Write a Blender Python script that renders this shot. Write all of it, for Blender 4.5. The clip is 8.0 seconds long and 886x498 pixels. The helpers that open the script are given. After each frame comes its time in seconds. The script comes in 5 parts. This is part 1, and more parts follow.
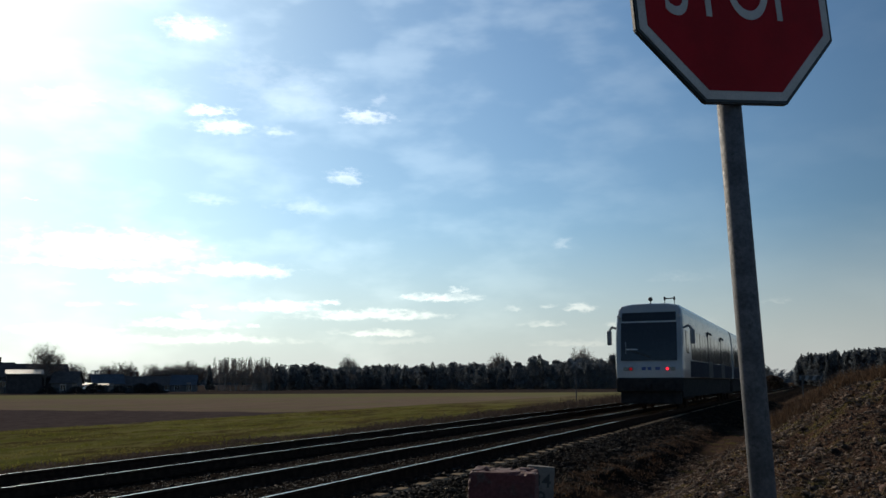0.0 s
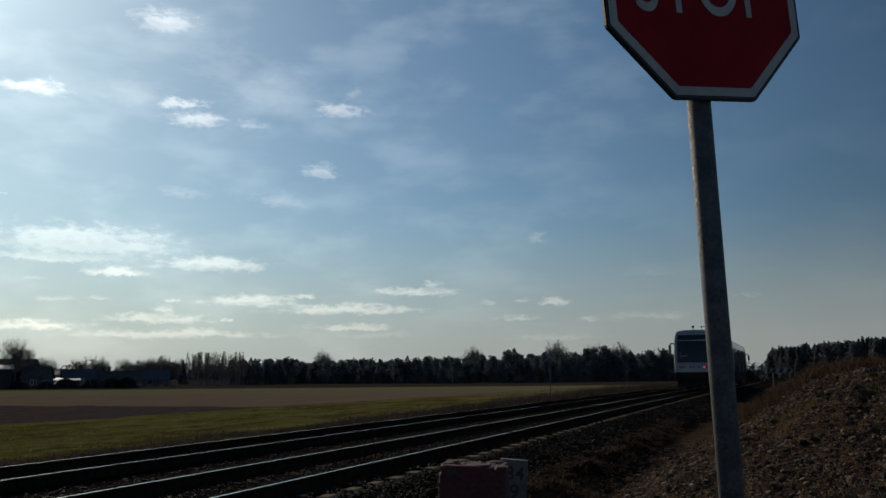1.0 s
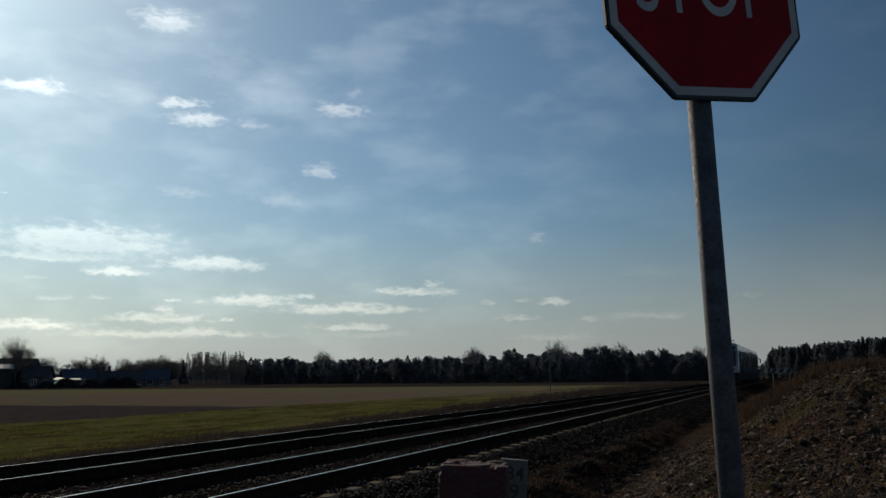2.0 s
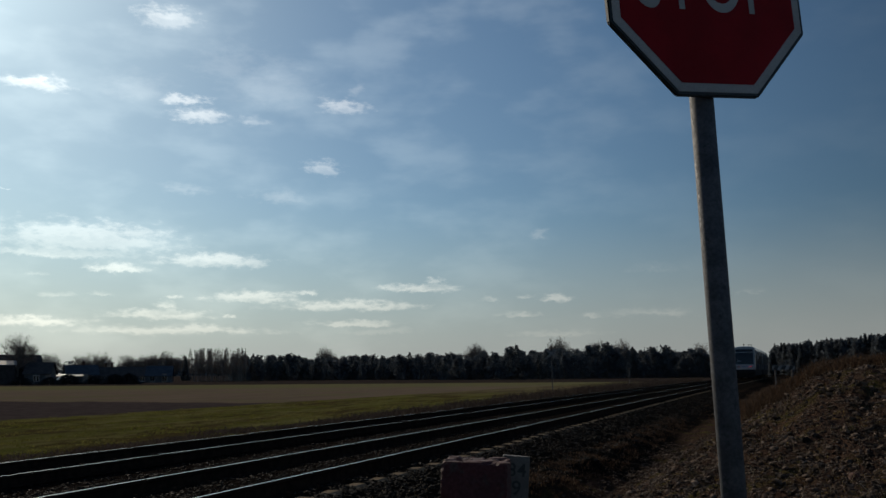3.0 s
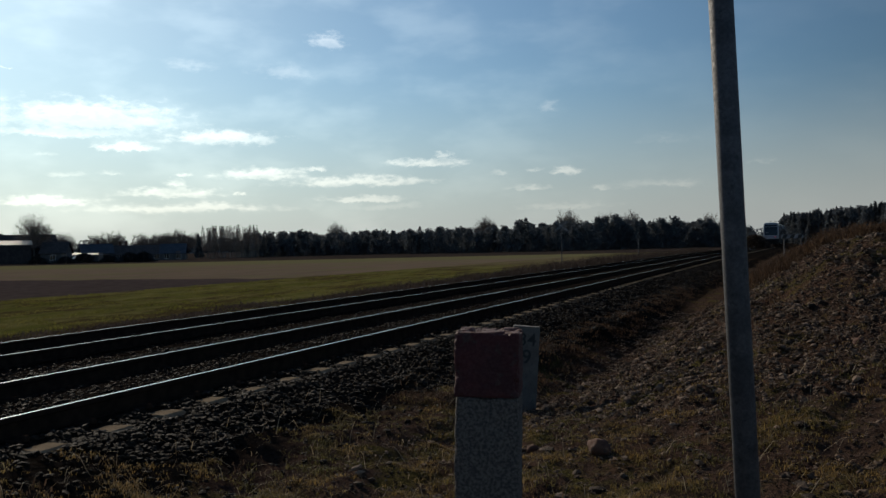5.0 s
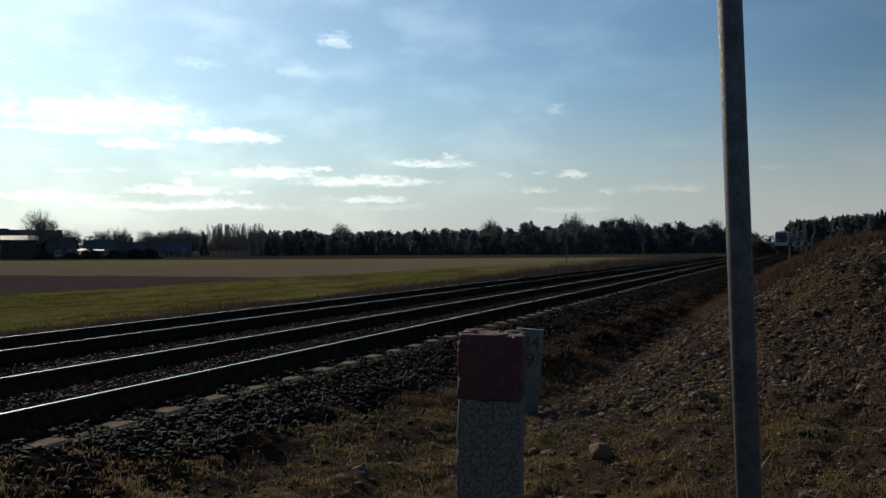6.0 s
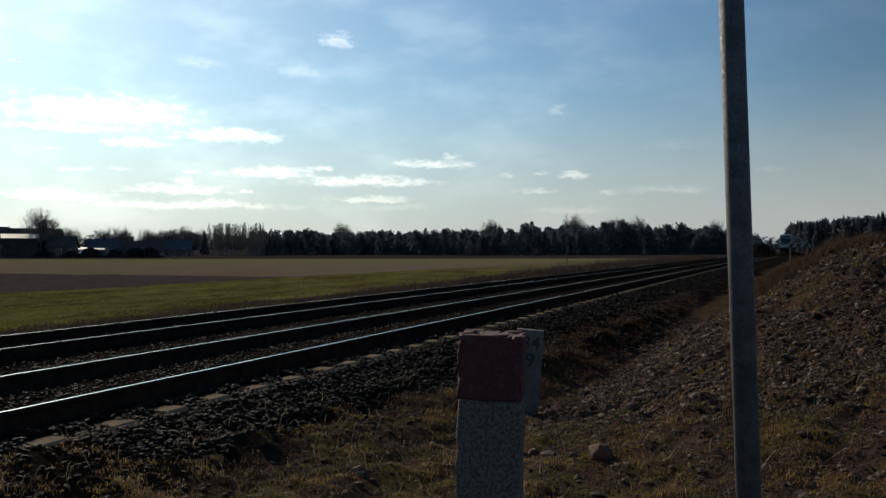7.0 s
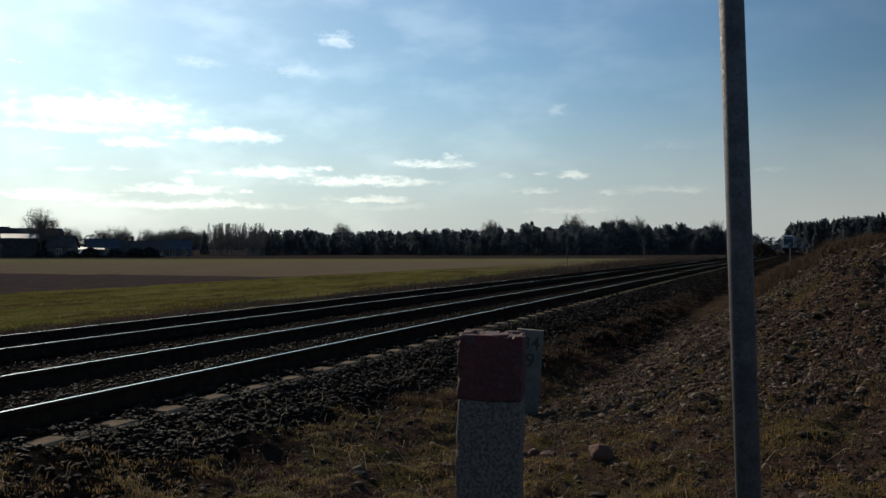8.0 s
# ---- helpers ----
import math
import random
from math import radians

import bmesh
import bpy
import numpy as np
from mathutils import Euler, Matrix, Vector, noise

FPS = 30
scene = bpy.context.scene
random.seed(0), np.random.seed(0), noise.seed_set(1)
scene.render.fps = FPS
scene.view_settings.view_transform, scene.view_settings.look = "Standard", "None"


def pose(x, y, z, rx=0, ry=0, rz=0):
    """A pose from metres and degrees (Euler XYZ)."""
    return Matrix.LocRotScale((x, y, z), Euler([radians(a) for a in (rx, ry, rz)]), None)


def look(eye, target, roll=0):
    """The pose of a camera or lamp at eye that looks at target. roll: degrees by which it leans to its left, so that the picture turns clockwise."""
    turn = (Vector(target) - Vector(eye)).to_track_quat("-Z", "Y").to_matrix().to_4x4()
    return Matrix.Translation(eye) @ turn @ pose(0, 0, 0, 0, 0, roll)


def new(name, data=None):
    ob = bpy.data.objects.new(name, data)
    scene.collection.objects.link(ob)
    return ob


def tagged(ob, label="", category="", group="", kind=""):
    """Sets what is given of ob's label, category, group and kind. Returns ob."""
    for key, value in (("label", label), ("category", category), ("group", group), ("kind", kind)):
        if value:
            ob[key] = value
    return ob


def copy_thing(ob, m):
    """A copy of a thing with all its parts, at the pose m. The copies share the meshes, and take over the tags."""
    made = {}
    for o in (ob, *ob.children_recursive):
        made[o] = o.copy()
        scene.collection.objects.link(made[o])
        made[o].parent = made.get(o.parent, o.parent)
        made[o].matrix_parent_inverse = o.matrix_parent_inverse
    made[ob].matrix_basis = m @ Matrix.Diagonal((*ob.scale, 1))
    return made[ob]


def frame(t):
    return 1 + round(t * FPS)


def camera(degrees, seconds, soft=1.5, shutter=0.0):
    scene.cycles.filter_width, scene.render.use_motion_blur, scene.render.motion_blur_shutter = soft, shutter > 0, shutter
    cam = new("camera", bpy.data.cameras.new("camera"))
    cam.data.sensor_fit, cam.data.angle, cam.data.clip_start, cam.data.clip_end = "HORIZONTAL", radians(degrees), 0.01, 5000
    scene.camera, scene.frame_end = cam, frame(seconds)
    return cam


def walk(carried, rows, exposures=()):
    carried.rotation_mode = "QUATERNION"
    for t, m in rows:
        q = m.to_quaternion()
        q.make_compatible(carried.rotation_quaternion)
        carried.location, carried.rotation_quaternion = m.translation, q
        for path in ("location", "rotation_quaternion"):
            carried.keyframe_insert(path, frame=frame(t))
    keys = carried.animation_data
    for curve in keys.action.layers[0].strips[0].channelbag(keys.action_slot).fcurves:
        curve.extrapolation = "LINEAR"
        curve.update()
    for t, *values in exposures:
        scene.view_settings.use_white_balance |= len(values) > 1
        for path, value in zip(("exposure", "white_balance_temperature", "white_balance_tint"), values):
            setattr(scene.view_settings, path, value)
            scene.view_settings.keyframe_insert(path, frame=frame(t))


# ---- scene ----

# ---- camera ----
EYE = 1.194          # eye height above the rail tops (z = 0 is the near track's rail top)
BEND = 1.309e-4      # the tracks' gentle right-hand bend: x = BEND * y^2 up to STRAIGHT, then straight on
STRAIGHT = 110.0


def view(yaw, pitch, roll, x=0.0):
    return pose(x, 0, EYE, 0, 0, yaw) @ pose(0, 0, 0, 90 + pitch) @ pose(0, 0, 0, 0, 0, -roll)


# seconds, yaw, pitch, roll, and the centimetres by which the eye sways
PATH = [
    (0.0, 21.336, 8.349, 0.258, -0.004), (0.1, 20.00, 8.05, 0.27, 0.006), (0.2, 19.75, 7.95, 0.28, 0.008), (0.5, 19.633, 7.844, 0.304, 0.008),
    (1.0, 19.745, 7.964, 0.435, 0.008), (1.5, 19.724, 8.020, 0.394, 0.008), (3.0, 19.889, 7.744, 0.360, 0.008), (3.5, 19.930, 7.718, 0.267, 0.008),
    (3.8, 20.15, 7.45, 0.42, 0.008), (4.0, 20.499, 6.619, 0.781, 0.006), (4.2, 20.72, 5.80, 1.05, 0.005), (4.4, 20.96, 5.36, 1.27, 0.004),
    (4.5, 21.030, 5.081, 1.335, 0.003), (4.6, 21.00, 2.15, 1.32, 0.003), (4.7, 20.93, 1.55, 1.29, 0.003), (4.8, 20.82, 0.75, 1.25, 0.003),
    (4.9, 20.68, 0.02, 1.21, 0.003), (5.0, 20.585, -0.167, 1.170, 0.003), (5.2, 20.60, -0.16, 1.02, 0.003), (5.7, 20.80, -0.10, 0.50, 0.003),
    (6.3, 20.93, -0.045, 0.16, 0.003), (6.5, 20.930, -0.042, 0.141, 0.003), (7.0, 20.927, -0.05, 0.02, 0.003), (8.0, 20.927, -0.050, 0.000, 0.003)]
cam = camera(52.0, 8.0)
walk(cam, [(t, view(a, b, c, x)) for t, a, b, c, x in PATH],
     exposures=[(t, e - 1.05) for t, e in ((0.0, 0.62), (0.1, 0.34), (0.3, 0.15), (0.6, 0.0), (1.2, -0.15), (3.5, -0.17), (4.5, -0.10), (5.0, 0.23), (6.5, 0.46), (8.0, 0.46))])

# ---- world, sun ----
SUN_EL, SUN_AZ = 27.0, -51.0      # degrees; azimuth from +y, positive to the right
UPPER = [(-44.7, 16.7, 2.0, 0.56, 1.0), (-37.5, 21.2, 2.0, 0.83, 0.9), (-36.1, 16.5, 1.5, 0.42, 0.9), (-35.4, 15.6, 2.0, 0.6, 1.0),
         (-32.1, 15.5, 1.2, 0.46, 0.6), (-26.3, 16.6, 1.6, 0.65, 0.9), (-25.4, 17.7, 0.6, 0.46, 0.4), (-27.4, 12.8, 1.3, 0.65, 0.8),
         (-30.2, 10.9, 2.2, 0.56, 0.5), (-35.9, 11.2, 1.8, 0.46, 0.4), (-13.9, 8.6, 0.7, 0.46, 0.5), (-31.1, 18.0, 3.1, 2.09, 0.3),
         (-33.6, 18.9, 2.4, 1.39, 0.3), (-39.0, 17.1, 2.4, 1.16, 0.3), (-6.8, 6.3, 2.0, 0.37, 0.2), (-46.2, 10.6, 0.5, 0.09, 0.6)]
LOWER = [(-41.5, 8.1, 5.7, 1.11, 1.0), (-43.0, 7.1, 4.3, 0.46, 0.8), (-34.1, 6.9, 3.7, 0.6, 1.0), (-39.7, 6.3, 1.8, 0.37, 0.9),
         (-21.5, 5.3, 2.9, 0.37, 0.9), (-31.8, 4.7, 3.1, 0.46, 0.9), (-26.3, 4.2, 5.1, 0.46, 0.9), (-37.1, 3.6, 3.3, 0.42, 0.8),
         (-44.0, 3.1, 2.9, 0.42, 0.9), (-36.5, 2.7, 6.7, 0.37, 0.7), (-25.6, 3.1, 2.9, 0.32, 0.7), (-12.8, 4.6, 1.1, 0.32, 0.8),
         (-15.1, 3.6, 1.4, 0.28, 0.6), (-16.7, 4.6, 0.9, 0.23, 0.5), (-7.6, 3.6, 3.1, 0.37, 0.35), (-40.4, 4.8, 0.7, 0.23, 0.6)]

PUFFS = [(-33.0, 3.5, 0.35, 0.2, 0.7), (-36.4, 4.6, 0.6, 0.2, 0.7), (-40.7, 4.8, 0.7, 0.2, 0.55), (-43.1, 4.7, 1.0, 0.22, 0.45), (-36.9, 4.1, 0.8, 0.25, 0.7), (-28.5, 5.0, 0.8, 0.2, 0.8), (-20.4, 5.8, 0.6, 0.2, 0.7), (-14.5, 4.7, 0.5, 0.17, 0.6),
         (-6.9, 6.3, 0.9, 0.22, 0.3), (-10.5, 3.5, 0.6, 0.2, 0.5), (-1.2, 4.7, 0.9, 0.2, 0.3), (-6.4, 3.6, 2.2, 0.3, 0.45), (-37.7, 2.6, 4.5, 0.35, 0.5), (-23.9, 2.6, 3.0, 0.3, 0.4), (-12.9, 2.4, 3.5, 0.3, 0.35), (-44.3, 5.8, 0.6, 0.2, 0.4)]


class Nodes:
    """Short-hand to wire up a node tree."""

    def __init__(self, tree):
        self.tree = tree
        tree.nodes.clear()

    def add(self, kind, ins=None, **props):
        n = self.tree.nodes.new(kind)
        for k, v in props.items():
            setattr(n, k, v)
        for k, v in (ins or {}).items():
            if isinstance(v, bpy.types.NodeSocket):
                self.tree.links.new(v, n.inputs[k])
            else:
                n.inputs[k].default_value = v
        return n

    def math(self, op, a, b=0.0, clamp=False):
        return self.add("ShaderNodeMath", {0: a, 1: b}, operation=op, use_clamp=clamp).outputs[0]

    def vec(self, op, a, b=(0, 0, 0)):
        return self.add("ShaderNodeVectorMath", {0: a, 1: b}, operation=op).outputs

    def mix(self, f, a, b, blend="MIX"):
        n = self.add("ShaderNodeMix", {"Factor": f}, data_type="RGBA", blend_type=blend)
        for i, v in ((6, a), (7, b)):
            if isinstance(v, bpy.types.NodeSocket):
                self.tree.links.new(v, n.inputs[i])
            else:
                n.inputs[i].default_value = (*v, 1)[:4]
        return n.outputs[2]

    def ramp(self, f, lo, hi, a=0.0, b=1.0, smooth=True):
        return self.add("ShaderNodeMapRange", {0: f, 1: lo, 2: hi, 3: a, 4: b}, interpolation_type="SMOOTHSTEP" if smooth else "LINEAR").outputs[0]

    def noise(self, v, scale, detail=4.0, rough=0.55):
        return self.add("ShaderNodeTexNoise", {"Vector": v, "Scale": scale, "Detail": detail, "Roughness": rough}).outputs[0]


def sun_way():
    e, a = radians(SUN_EL), radians(SUN_AZ)
    return Vector((math.cos(e) * math.sin(a), math.cos(e) * math.cos(a), math.sin(e)))


def build_world():
    world = bpy.data.worlds.new("sky")
    scene.world = world
    world.use_nodes = True
    n = Nodes(world.node_tree)
    sky = n.add("ShaderNodeTexSky", sky_type="NISHITA", sun_disc=False, sun_elevation=radians(SUN_EL), sun_rotation=radians(SUN_AZ),
                air_density=1.0, dust_density=0.7, ozone_density=1.0, altitude=100.0).outputs[0]
    sky = n.vec("MULTIPLY", sky, (0.685, 0.935, 1.10))[0]
    way = n.add("ShaderNodeTexCoord").outputs["Generated"]
    sep = n.add("ShaderNodeSeparateXYZ", {0: way}).outputs
    az = n.math("MULTIPLY", n.math("ARCTAN2", sep[0], sep[1]), 57.2958)
    el = n.math("MULTIPLY", n.math("ARCSINE", sep[2]), 57.2958)
    flat = n.add("ShaderNodeCombineXYZ", {0: az, 1: el, 2: 0.0}).outputs[0]
    dot = n.vec("DOT_PRODUCT", n.vec("NORMALIZE", way)[0], tuple(sun_way()))[1]
    toward = n.math("MAXIMUM", dot, 0.0)

    def wobble(scale, amount, detail):
        w = n.add("ShaderNodeTexNoise", {"Vector": n.vec("MULTIPLY", flat, scale)[0], "Scale": 1.0, "Detail": detail, "Roughness": 0.62}).outputs[1]
        return n.vec("MULTIPLY", n.vec("SUBTRACT", w, (0.5, 0.5, 0.5))[0], amount)[0]

    at = n.vec("ADD", n.vec("ADD", flat, wobble((0.4, 0.9, 1), (2.2, 0.5, 0), 3.0))[0], wobble((1.5, 2.6, 1), (1.2, 0.7, 0), 5.0))[0]
    # heaps: the noise that frays the edges is finer than the banks
    fray = n.math("MULTIPLY", n.math("SUBTRACT", n.noise(n.vec("MULTIPLY", flat, (1.0, 2.3, 1))[0], 1.0, 6.0, 0.62), 0.5), 1.9)

    def banks(lift):
        total = None
        for a, e, w, h, s in UPPER + LOWER + PUFFS:
            d = n.vec("SUBTRACT", at, (a, e - 0.3 * h - lift, 0))[0]
            # flat underside, heaped top
            d = n.vec("MAXIMUM", n.vec("MULTIPLY", d, (1 / w, 0.85 / h, 0))[0], n.vec("MULTIPLY", d, (-1 / w, -1.9 / h, 0))[0])[0]
            r = n.math("ADD", n.vec("LENGTH", d)[1], fray)
            m = n.ramp(r, 1.22, 0.30 if s > 0.65 else -0.1, 0.0, s)
            total = m if total is None else n.math("MAXIMUM", total, m)
        return total

    body = banks(0.0)
    rim = n.math("SUBTRACT", body, banks(0.42), True)
    # soft waves of thin high cloud, thicker towards the sun
    veil = n.noise(n.vec("ADD", n.vec("MULTIPLY", flat, (0.15, 0.34, 1))[0], (4.0, 1.0, 0))[0], 1.0, 4.0, 0.50)
    veil = n.math("MULTIPLY", n.ramp(veil, 0.42, 0.70, 0.0, 0.48), n.ramp(toward, 0.62, 0.90, 0.2, 1.0))
    deep = n.math("MAXIMUM", n.ramp(dot, 0.45, 0.95, 0.54, 0.96), n.ramp(dot, 0.25, -0.9, 0.54, 1.0))
    sky = n.add("ShaderNodeVectorMath", {0: sky, "Scale": deep}, operation="SCALE").outputs[0]
    # bright aureole added round the sun, white haze towards the horizon
    glow = n.math("POWER", toward, 6.0)
    halo = n.math("ADD", n.math("MULTIPLY", n.math("POWER", toward, 14.0), 0.55), n.math("MULTIPLY", n.math("POWER", toward, 90.0), 3.6))
    halo = n.math("ADD", halo, n.math("MULTIPLY", n.math("POWER", toward, 420.0), 16.0))
    sky = n.vec("ADD", sky, n.vec("MULTIPLY", n.add("ShaderNodeCombineXYZ", {0: halo, 1: halo, 2: halo}).outputs[0], (0.80, 1.0, 1.08))[0])[0]
    haze = n.mix(glow, (5.7, 5.9, 5.85), (10.1, 11.5, 12.3))
    sky = n.mix(n.ramp(el, 11.0, -1.5, 0.0, 0.9), sky, haze)
    lit = n.mix(glow, (3.2, 2.75, 2.2), (8.6, 7.7, 6.4))
    veiled = n.vec("ADD", sky, n.vec("MULTIPLY", lit, (0.62, 0.72, 0.78))[0])[0]
    sky = n.mix(veil, sky, veiled)
    tops = n.add("ShaderNodeVectorMath", {0: lit, "Scale": n.math("ADD", n.math("MULTIPLY", rim, 0.75), 0.62)}, operation="SCALE").outputs[0]
    col = n.mix(body, sky, n.vec("ADD", sky, tops)[0])
    bg = n.add("ShaderNodeBackground", {0: col, 1: 0.12}).outputs[0]
    n.add("ShaderNodeOutputWorld", {0: bg})
    lamp = bpy.data.lights.new("sun", "SUN")
    lamp.energy, lamp.angle, lamp.color = 5.0, radians(0.55), (1.0, 0.87, 0.69)
    ob = new("sun", lamp)
    ob.matrix_world = look(sun_way() * 100, (0, 0, 0))


build_world()

# ---- materials ----
def rgb(c):
    return (*c, 1.0)


def surf(name, c1, c2, scale=6.0, rough=0.7, metal=0.0, bump=0.3, fine=60.0, c3=None, spread=(0.35, 0.65), vary=0.0, spec=0.5, depth=0.01, thin=0.0):
    """Two colours mottled at one size, speckled at a finer one, with relief; c3 adds worn patches."""
    m = bpy.data.materials.new(name)
    m.use_nodes = True
    n = Nodes(m.node_tree)
    at = n.add("ShaderNodeTexCoord").outputs["Object"]
    big = n.noise(at, scale, 4.0)
    small = n.noise(at, fine, 3.0, 0.65)
    col = n.mix(n.ramp(big, spread[0], spread[1]), c1, c2)
    if c3:
        worn = n.noise(n.vec("ADD", at, (7.3, 1.7, 3.1))[0], scale * 2.3, 6.0, 0.7)
        col = n.mix(n.ramp(worn, 0.56, 0.66), col, c3)
    col = n.mix(n.ramp(small, 0.3, 0.7, 0.0, 0.45), col, n.mix(1.0, col, (0.45, 0.45, 0.45), "MULTIPLY"))
    if vary:
        r = n.add("ShaderNodeNewGeometry").outputs["Random Per Island"]
        k = n.ramp(r, 0, 1, 1 - vary, 1 + vary, False)
        col = n.add("ShaderNodeVectorMath", {0: col, "Scale": k}, operation="SCALE").outputs[0]
    rg = n.ramp(small, 0.2, 0.8, max(rough - 0.12, 0.02), min(rough + 0.12, 1.0))
    h = n.math("ADD", n.math("MULTIPLY", big, 0.6), small)
    bmp = n.add("ShaderNodeBump", {"Strength": bump, "Distance": depth, "Height": h}).outputs[0]
    b = n.add("ShaderNodeBsdfPrincipled", {"Base Color": col, "Roughness": rg, "Metallic": metal, "Normal": bmp, "Specular IOR Level": spec}).outputs[0]
    if thin:
        tr = n.add("ShaderNodeBsdfTranslucent", {0: col}).outputs[0]
        b = n.add("ShaderNodeMixShader", {0: thin, 1: b, 2: tr}).outputs[0]
    n.add("ShaderNodeOutputMaterial", {0: b})
    return m


def glow(name, c, power):
    m = bpy.data.materials.new(name)
    m.use_nodes = True
    n = Nodes(m.node_tree)
    e = n.add("ShaderNodeEmission", {0: rgb(c), 1: power}).outputs[0]
    n.add("ShaderNodeOutputMaterial", {0: e})
    return m


def ground_material():
    """Earth, grass and field strips, laid out on the plan."""
    m = bpy.data.materials.new("ground")
    m.use_nodes = True
    n = Nodes(m.node_tree)
    at = n.add("ShaderNodeTexCoord").outputs["Object"]
    s = n.add("ShaderNodeSeparateXYZ", {0: at}).outputs
    curve = n.math("MULTIPLY", n.math("POWER", n.math("MINIMUM", n.math("MAXIMUM", s[1], 0.0), STRAIGHT), 2.0), BEND)
    on = n.math("MULTIPLY", n.math("SUBTRACT", n.math("MAXIMUM", n.math("MINIMUM", s[1], 320.0), STRAIGHT), STRAIGHT), 2 * BEND * STRAIGHT)
    bent = n.math("SUBTRACT", s[0], n.math("ADD", curve, on))
    wide = n.noise(at, 0.12, 5.0, 0.6)
    mid = n.noise(at, 1.3, 5.0, 0.65)
    fine = n.noise(at, 14.0, 4.0, 0.7)
    grit = n.noise(at, 55.0, 3.0, 0.7)
    wav = n.math("MULTIPLY", n.math("SUBTRACT", wide, 0.5), 2.5)
    x = n.math("ADD", bent, wav)
    y = n.math("ADD", s[1], wav)
    # far fields
    stretch = n.noise(n.vec("MULTIPLY", at, (1.0, 0.12, 1))[0], 0.8, 5.0, 0.65)
    green = n.mix(n.ramp(stretch, 0.36, 0.62), (0.142, 0.145, 0.040), (0.215, 0.195, 0.075))
    green = n.mix(n.ramp(n.noise(n.vec("MULTIPLY", at, (0.9, 0.22, 1))[0], 0.6, 7.0, 0.74), 0.47, 0.56, 0, 0.85), green, (0.095, 0.07, 0.035))
    brown = n.mix(n.ramp(stretch, 0.3, 0.7), (0.215, 0.165, 0.125), (0.26, 0.20, 0.15))
    olive = n.ramp(n.math("ADD", y, n.math("MULTIPLY", bent, -0.55)), 118.0, 150.0, 0.0, 0.75)
    brown = n.mix(n.math("MAXIMUM", n.ramp(wide, 0.45, 0.65, 0, 0.4), olive), brown, (0.215, 0.215, 0.10))
    dark = n.mix(n.ramp(mid, 0.35, 0.65), (0.085, 0.068, 0.066), (0.115, 0.092, 0.089))
    fallow = n.mix(n.ramp(stretch, 0.35, 0.65), (0.072, 0.056, 0.050), (0.058, 0.047, 0.042))
    edge = n.math("ADD", n.math("MULTIPLY", n.math("ADD", x, 37.0), 0.477), 157.0)
    col = n.mix(n.ramp(y, 49.4, 50.6), dark, brown)
    col = n.mix(n.ramp(x, -30.0, -29.0), col, n.mix(n.ramp(y, 62.0, 95.0), green, n.mix(0.5, green, brown)))
    col = n.mix(n.ramp(n.math("SUBTRACT", y, edge), -1.0, 1.0), col, fallow)
    # verge: dry grass, moss and bare soil
    soil = n.mix(n.ramp(fine, 0.35, 0.65), (0.068, 0.044, 0.034), (0.122, 0.081, 0.063))
    moss = n.mix(n.ramp(grit, 0.35, 0.65), (0.066, 0.062, 0.022), (0.17, 0.135, 0.05))
    verge = n.mix(n.ramp(mid, 0.50, 0.62, 0, 0.9), soil, moss)
    straw = n.mix(n.ramp(fine, 0.4, 0.62), (0.10, 0.058, 0.040), (0.15, 0.09, 0.062))
    verge = n.mix(n.ramp(n.noise(n.vec("ADD", at, (3, 9, 1))[0], 0.9, 5.0, 0.7), 0.5, 0.66, 0, 0.8), verge, straw)
    col = n.mix(n.ramp(x, -15.2, -14.2), col, verge)
    # stone chips and dark ballast under the tracks
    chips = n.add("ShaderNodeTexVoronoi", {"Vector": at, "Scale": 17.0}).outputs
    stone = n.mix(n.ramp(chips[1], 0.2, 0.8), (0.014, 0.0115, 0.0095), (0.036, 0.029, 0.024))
    ditch_shade = n.math("ADD", n.ramp(s[1], 8.5, 12.5, 0.0, 0.15), n.ramp(s[1], 13.0, 19.0, 0.0, 1.0))      # dark bed colour widened into the ditch, painting its shade
    bed = n.math("MULTIPLY", n.ramp(bent, -13.3, -12.9), n.ramp(n.math("SUBTRACT", x, ditch_shade), -3.6, -4.3))
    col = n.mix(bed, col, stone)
    col = n.vec("MULTIPLY", col, (0.64, 0.64, 0.64))[0]      # all ground colours scaled down evenly
    hgt = n.math("ADD", n.math("MULTIPLY", fine, 1.0), n.math("MULTIPLY", grit, 0.5))
    bmp = n.add("ShaderNodeBump", {"Strength": 1.0, "Distance": 0.07, "Height": hgt}).outputs[0]
    b = n.add("ShaderNodeBsdfPrincipled", {"Base Color": col, "Roughness": 1.0, "Normal": bmp, "Specular IOR Level": 0.0}).outputs[0]
    n.add("ShaderNodeOutputMaterial", {0: b})
    return m


